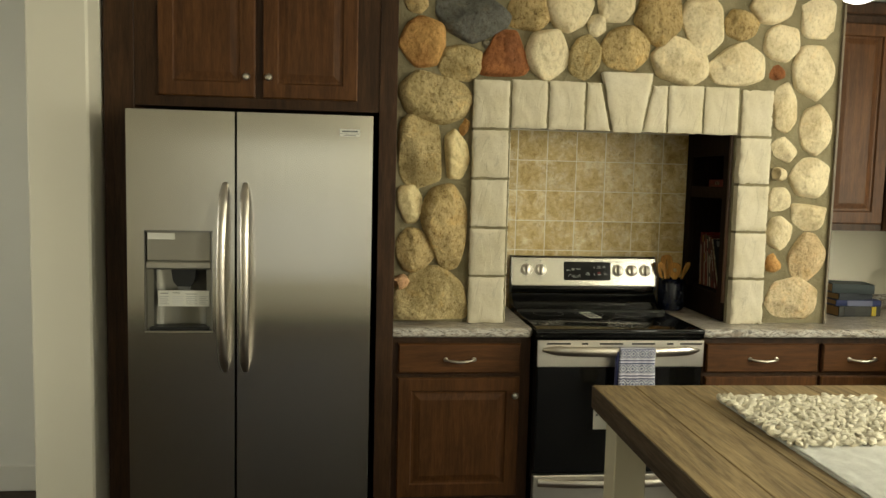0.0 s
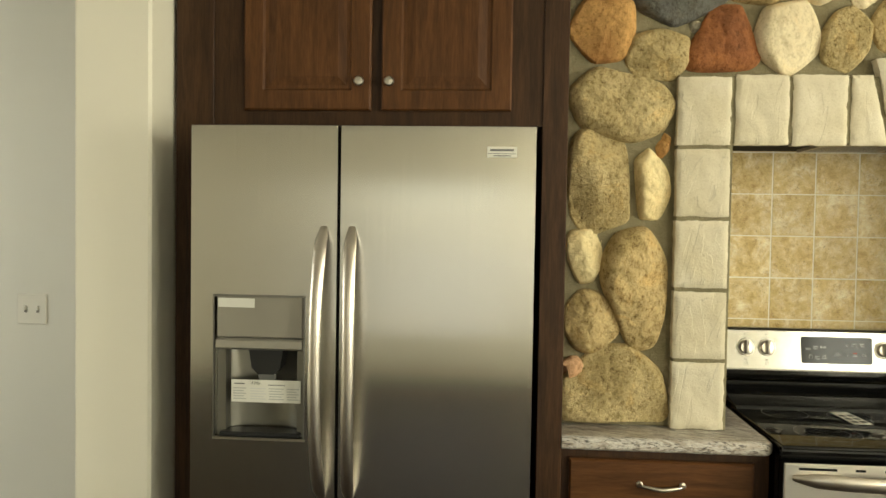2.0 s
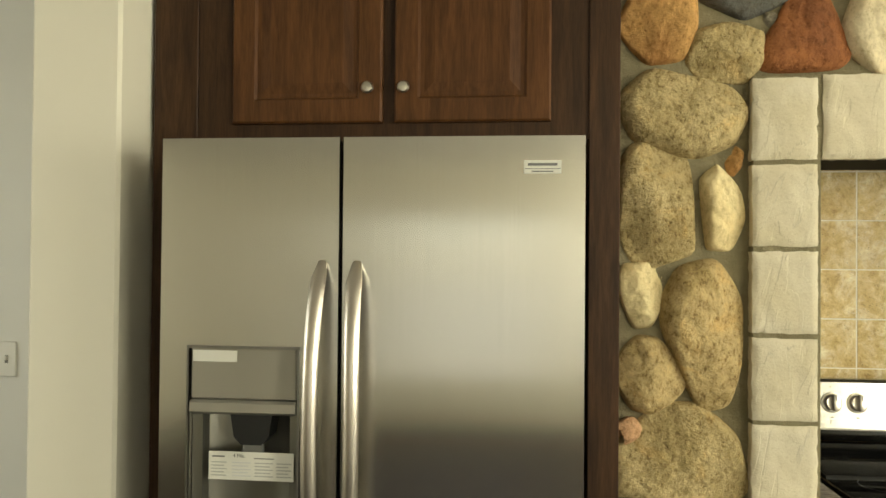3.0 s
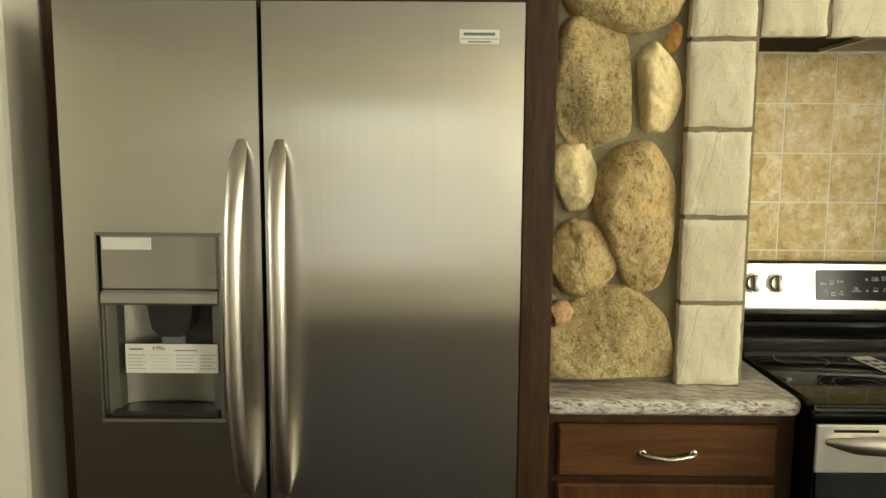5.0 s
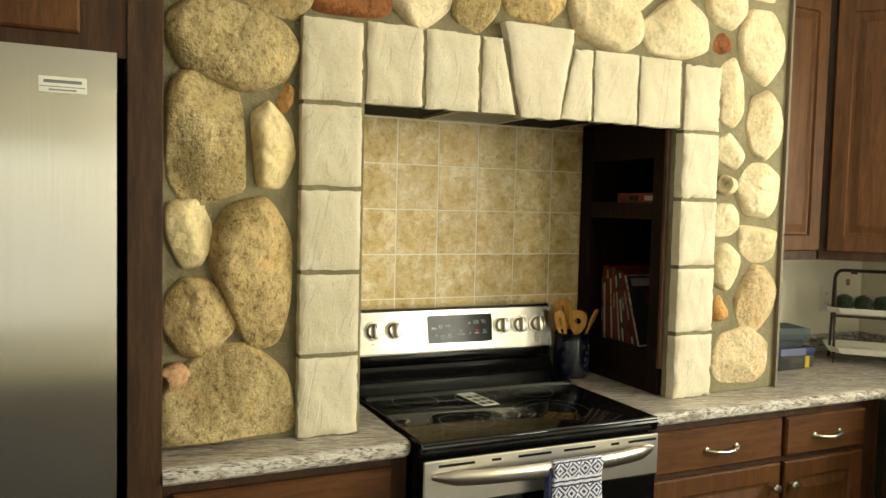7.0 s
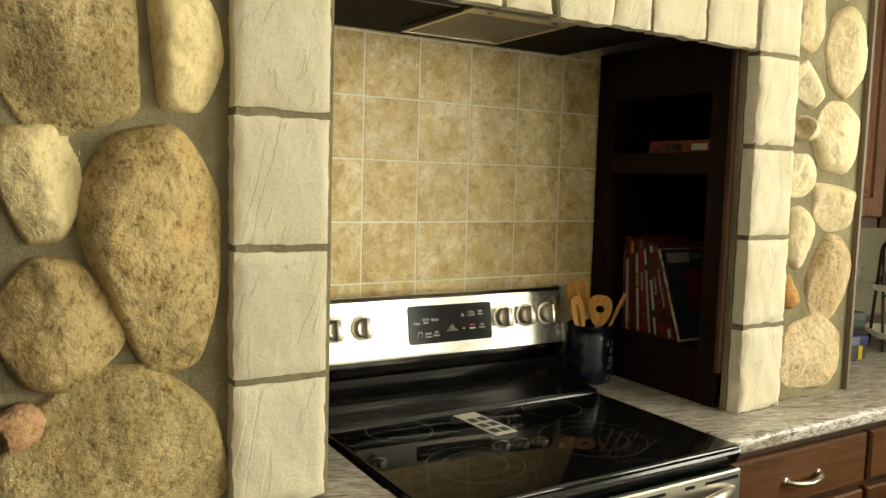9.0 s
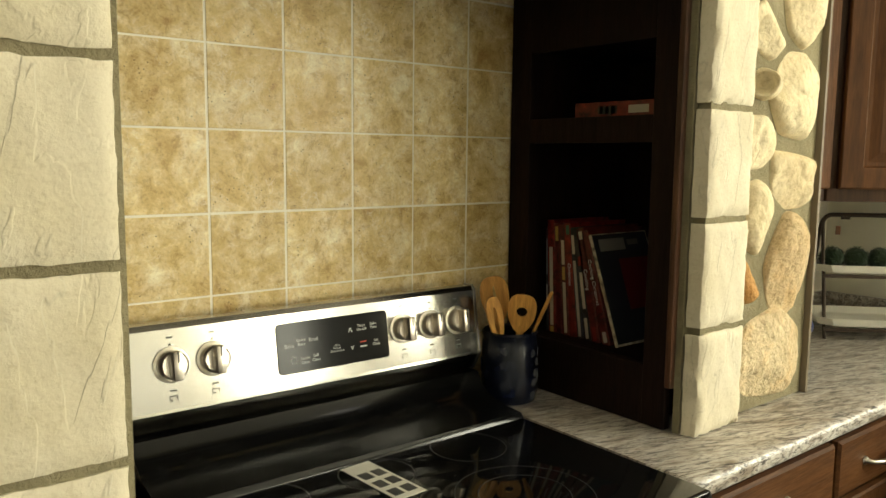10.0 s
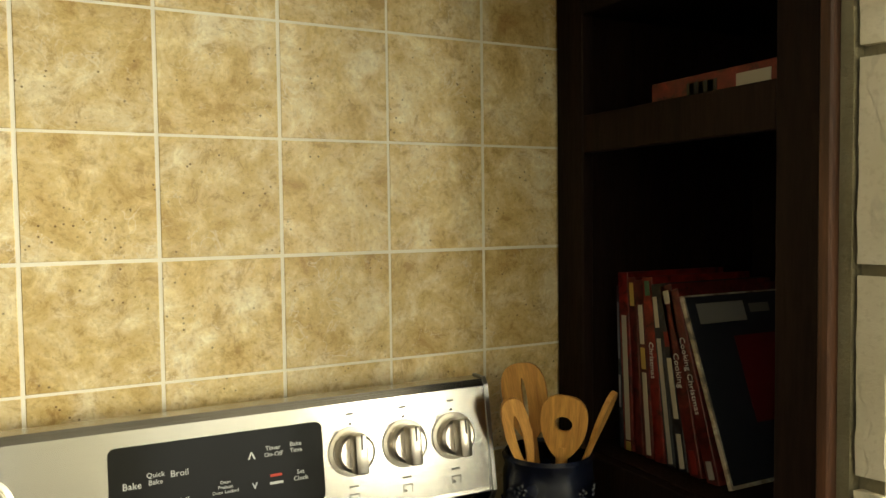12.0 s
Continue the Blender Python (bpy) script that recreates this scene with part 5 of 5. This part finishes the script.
def counter_book(at, rz, w, d, h, cover, label, bands=()):
    k = thing("book", at, label, "book", rz, "books on the counter")
    m = shader("cloth_binding", cover, 0.7)
    b = box(-w / 2, w / 2, -d / 2, d / 2, 0, 0.004, bevel=0.0015)
    box(-w / 2, w / 2, -d / 2, d / 2, h - 0.004, h, bm=b)
    prism([(-d / 2 - 0.004, h * 0.5), (-d / 2 - 0.002, h * 0.85), (-d / 2, h), (-d / 2 + 0.004, h), (-d / 2 + 0.004, 0), (-d / 2, 0), (-d / 2 - 0.002, h * 0.15)], -w / 2, w / 2, "x", b)
    part("cover", b, m, k)
    part("pages", box(-w / 2 + 0.005, w / 2 - 0.005, -d / 2 + 0.005, d / 2 - 0.006, 0.0042, h - 0.0042), shader("old_paper", (0.36, 0.23, 0.10), 0.8), k, "browned page edges")
    for x0, x1, c in bands:
        part("band", box(x0, x1, -d / 2 - 0.0055, -d / 2 + 0.002, h * 0.06, h * 0.94), shader("band_print", c, 0.5), k)


counter_book((1.556, -0.235, 0.8935), 4, 0.235, 0.165, 0.052, (0.045, 0.045, 0.04), "thick dark grey hardcover book at the bottom of a pile", ((-0.09, -0.03, (0.02, 0.02, 0.02)), (0.065, 0.090, (0.50, 0.38, 0.02))))
counter_book((1.560, -0.235, 0.946), -3, 0.235, 0.155, 0.030, (0.02, 0.03, 0.11), "blue hardcover book in a pile", ((-0.06, 0.07, (0.12, 0.13, 0.22)),))
counter_book((1.535, -0.230, 0.9765), 8, 0.20, 0.145, 0.034, (0.030, 0.036, 0.045), "dark hardcover book in a pile")
counter_book((1.540, -0.240, 1.011), -14, 0.20, 0.15, 0.046, (0.040, 0.055, 0.060), "slate blue hardcover book on top of a pile")


def rack():
    """A two-tier stand set across the corner; local x runs along its front."""
    r = thing("tiered_stand", (2.005, -0.318, 0.8935), "bronze wire two-tier stand with white enamel trays", "tray stand", -45)
    for s in (-1, 1):
        x = s * 0.145
        for y in (-0.085, 0.085):
            part("leg", sweep([(x, y, 0.0), (x, y * 0.55, 0.18), (x, y * 0.12, 0.345), (x * 0.985, 0, 0.365)], 0.0055, 8), BRONZE, r, "", True)
    n = 8
    bar = [(-0.143, 0, 0.35)] + [(-0.115 - 0.028 * math.cos(math.pi / 2 * k / n), 0, 0.35 + 0.03 * math.sin(math.pi / 2 * k / n)) for k in range(1, n + 1)]
    bar += [(-p[0], 0, p[2]) for p in reversed(bar)]
    part("handle_bar", sweep(bar, 0.007, 8), BRONZE, r, "", True)
    for x in (-0.075, 0.075):
        part("hook", box(x - 0.012, x + 0.012, -0.006, 0.006, 0.366, 0.374), BRONZE, r)
    for z, d, name in ((0.045, 0.10, "lower_tray"), (0.205, 0.062, "upper_tray")):
        w = 0.168
        b = bmesh.new()
        c = 0.035
        loops = []
        for grow, up in ((-0.012, 0.0), (0.0, 0.004), (0.012, 0.024), (0.016, 0.024), (0.004, 0.0), (-0.01, -0.004)):
            a, e = w + grow - 0.012, d + grow
            loops.append([b.verts.new((px, py, z + up)) for px, py in ((-a + c, -e), (a - c, -e), (a, -e + c), (a, e - c), (a - c, e), (-a + c, e), (-a, e - c), (-a, -e + c))])
        for lo, hi in zip(loops, loops[1:]):
            for k in range(8):
                b.faces.new((lo[k], lo[(k + 1) % 8], hi[(k + 1) % 8], hi[k]))
        b.faces.new(loops[0])
        b.faces.new(loops[-1][::-1])
        part(name, b, ENAMEL, r, "white enamel tray with a raised rim")
        part("support", box(-w + 0.012, w - 0.012, -d - 0.006, -d + 0.002, z - 0.016, z - 0.006), BRONZE, r)
    tag = part("tag", box(-0.105, -0.090, -0.008, -0.005, 0.318, 0.345, bevel=0.001), shader("kraft_tag", (0.20, 0.09, 0.04), 0.7), r, "small brown hanging tag")
    part("string", sweep([(-0.0975, -0.0065, 0.345), (-0.0975, -0.003, 0.37)], 0.0008, 5), PAPER, tag)
    m = r.matrix_world
    for k in range(4):
        p = m @ Vector((-0.108 + 0.072 * k, 0.0, 0.208))
        moss_ball(p, k)


def moss_ball(p, seed):
    rnd = random.Random(seed)
    b = bmesh.new()
    bmesh.ops.create_icosphere(b, subdivisions=4, radius=0.034)
    for v in b.verts:
        v.co *= 1 + 0.09 * noise.noise(v.co * 90 + Vector((seed * 9, 0, 0))) + 0.07 * noise.noise(v.co * 300)
    for k in range(420):
        d = Vector((rnd.gauss(0, 1), rnd.gauss(0, 1), rnd.gauss(0, 1))).normalized()
        side = d.cross(Vector((rnd.gauss(0, 1), rnd.gauss(0, 1), rnd.gauss(0, 1)))).normalized() * 0.0011
        tip = d * (0.036 + rnd.uniform(0.003, 0.0075)) + side * rnd.uniform(-3, 3)
        b.faces.new([b.verts.new(q) for q in (d * 0.035 - side, d * 0.035 + side, tip)])
    ob = part("moss_ball", b, MOSS)
    ob.location = (p.x, p.y, p.z + 0.035)
    tagged(ob, "dark green moss ball on the white tray", "moss ball", "moss balls")


rack()

# ---- table ----


def table():
    t = thing("farm_table", (-0.172, -1.464, -0.03), "tall farmhouse table with a weathered oak top and cream legs", "table", -1.0)
    W, D = 1.12, 1.85
    edges = [0.0, 0.14, 0.30, 0.43, 0.59, 0.74, 0.87, 1.0, W]
    for a, b in zip(edges, edges[1:]):
        part("plank", box(a, b - 0.0012, -D, 0, 0.848, 0.890, bevel=0.0025), TABLE_WOOD, t)
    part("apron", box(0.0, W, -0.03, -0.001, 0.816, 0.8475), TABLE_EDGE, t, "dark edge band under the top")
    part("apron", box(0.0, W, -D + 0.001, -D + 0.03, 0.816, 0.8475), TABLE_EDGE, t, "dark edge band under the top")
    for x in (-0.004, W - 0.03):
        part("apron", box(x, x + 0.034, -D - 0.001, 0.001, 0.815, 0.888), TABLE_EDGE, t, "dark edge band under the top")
    for x in (0.035, W - 0.14):
        for y in (-0.15, -D + 0.045):
            part("leg", box(x, x + 0.105, y, y + 0.105, 0.03, 0.816, bevel=0.004), LEG_PAINT, t, "square cream painted leg")


table()


def runner():
    r = thing("table_runner", (0.172, -1.664, 0.861), "cream tufted and white knit runner lying on the table", "table runner", -1.5)
    rnd = random.Random(8)
    b = box(0.0, 0.47, -1.3, -0.005, 0.0, 0.006)
    part("backing", b, WHITE_KNIT, r)
    n, k = 44, 64
    b = bmesh.new()
    rows = [[b.verts.new((0.005 + 0.47 * i / n, -0.43 - 0.87 * j / k, 0.0075 + 0.003 * noise.noise(Vector((i * 0.35, j * 0.25, 0))) + 0.0018 * ((i + j) % 2))) for j in range(k + 1)] for i in range(n + 1)]
    for i in range(n):
        for j in range(k):
            b.faces.new((rows[i][j], rows[i + 1][j], rows[i + 1][j + 1], rows[i][j + 1]))
    part("knit", b, WHITE_KNIT, r, "white knitted middle", True)
    b = bmesh.new()
    ball = bmesh.new()
    bmesh.ops.create_icosphere(ball, subdivisions=2, radius=1.0)
    spots, sides = [v.co.copy() for v in ball.verts], [[v.index for v in f.verts] for f in ball.faces]
    ball.free()
    for row in range(24):
        for c in range(30):
            x, y = 0.002 + c * 0.0162 + rnd.uniform(-0.007, 0.007), -0.010 - row * 0.0182 + rnd.uniform(-0.006, 0.006)
            g = rnd.uniform(0.010, 0.016)
            m = Matrix.Translation((x, y, 0.010 + rnd.uniform(0, 0.009))) @ Euler((rnd.uniform(-0.4, 0.4), rnd.uniform(-0.4, 0.4), 0.5 + rnd.uniform(-0.9, 0.9))).to_matrix().to_4x4() @ Matrix.Diagonal((g * 1.6, g * 0.72, g * 0.5, 1))
            made = [m @ q for q in spots]
            made = [b.verts.new(q + Vector((1, 1, 1)) * 0.005 * noise.noise(q * 130)) for q in made]
            for f in sides:
                b.faces.new([made[k] for k in f])
    tagged(part("tuft_pile", b, CREAM_YARN, r, "cream looped yarn tufts", True), kind="stuff")


runner()

# ---- small fixtures ----


def switch_plate():
    s = thing("light_switch", (-2.76, -0.15, 1.168), "white double light switch on the hall wall", "light switch")
    part("plate", box(-0.058, 0.058, -0.007, -0.001, -0.058, 0.058, bevel=0.003), WHITE_PLASTIC, s)
    for x in (-0.024, 0.024):
        part("toggle", box(x - 0.005, x + 0.005, -0.016, -0.006, -0.004, 0.012, bevel=0.002), WHITE_PLASTIC, s)
        part("slot", box(x - 0.006, x + 0.006, -0.0075, -0.0065, -0.013, 0.013), GREY_PLASTIC, s)


def outlet():
    s = thing("wall_outlet", (2.052, FRONT, 1.13), "white double wall outlet above the counter", "outlet")
    part("plate", box(-0.036, 0.036, -0.007, -0.001, -0.058, 0.058, bevel=0.003), WHITE_PLASTIC, s)
    for z in (-0.021, 0.021):
        b = lathe([(0.015, 0), (0.015, 0.0015), (0.0145, 0.002)], 20)
        bmesh.ops.transform(b, matrix=pose(0, -0.007, z, 90), verts=b.verts)
        q = part("socket", b, TRIM_PAINT, s)
        for x in (-0.006, 0.006):
            part("slot", box(x - 0.001, x + 0.001, -0.0096, -0.0088, z - 0.004, z + 0.005), INK, q)


def globe_lamp():
    g = thing("ceiling_lamp", (1.10, -0.83, HIGH), "small white globe ceiling lamp", "ceiling lamp")
    part("globe", lathe([(0.035, -0.02), (0.065, -0.035), (0.080, -0.065), (0.076, -0.095), (0.058, -0.118), (0.03, -0.130), (0.004, -0.133)], 28), GLASS_WHITE, g, "white opal glass globe", True)
    part("base", lathe([(0.05, -0.022), (0.05, -0.001)], 24), NICKEL, g)


switch_plate()
outlet()
globe_lamp()
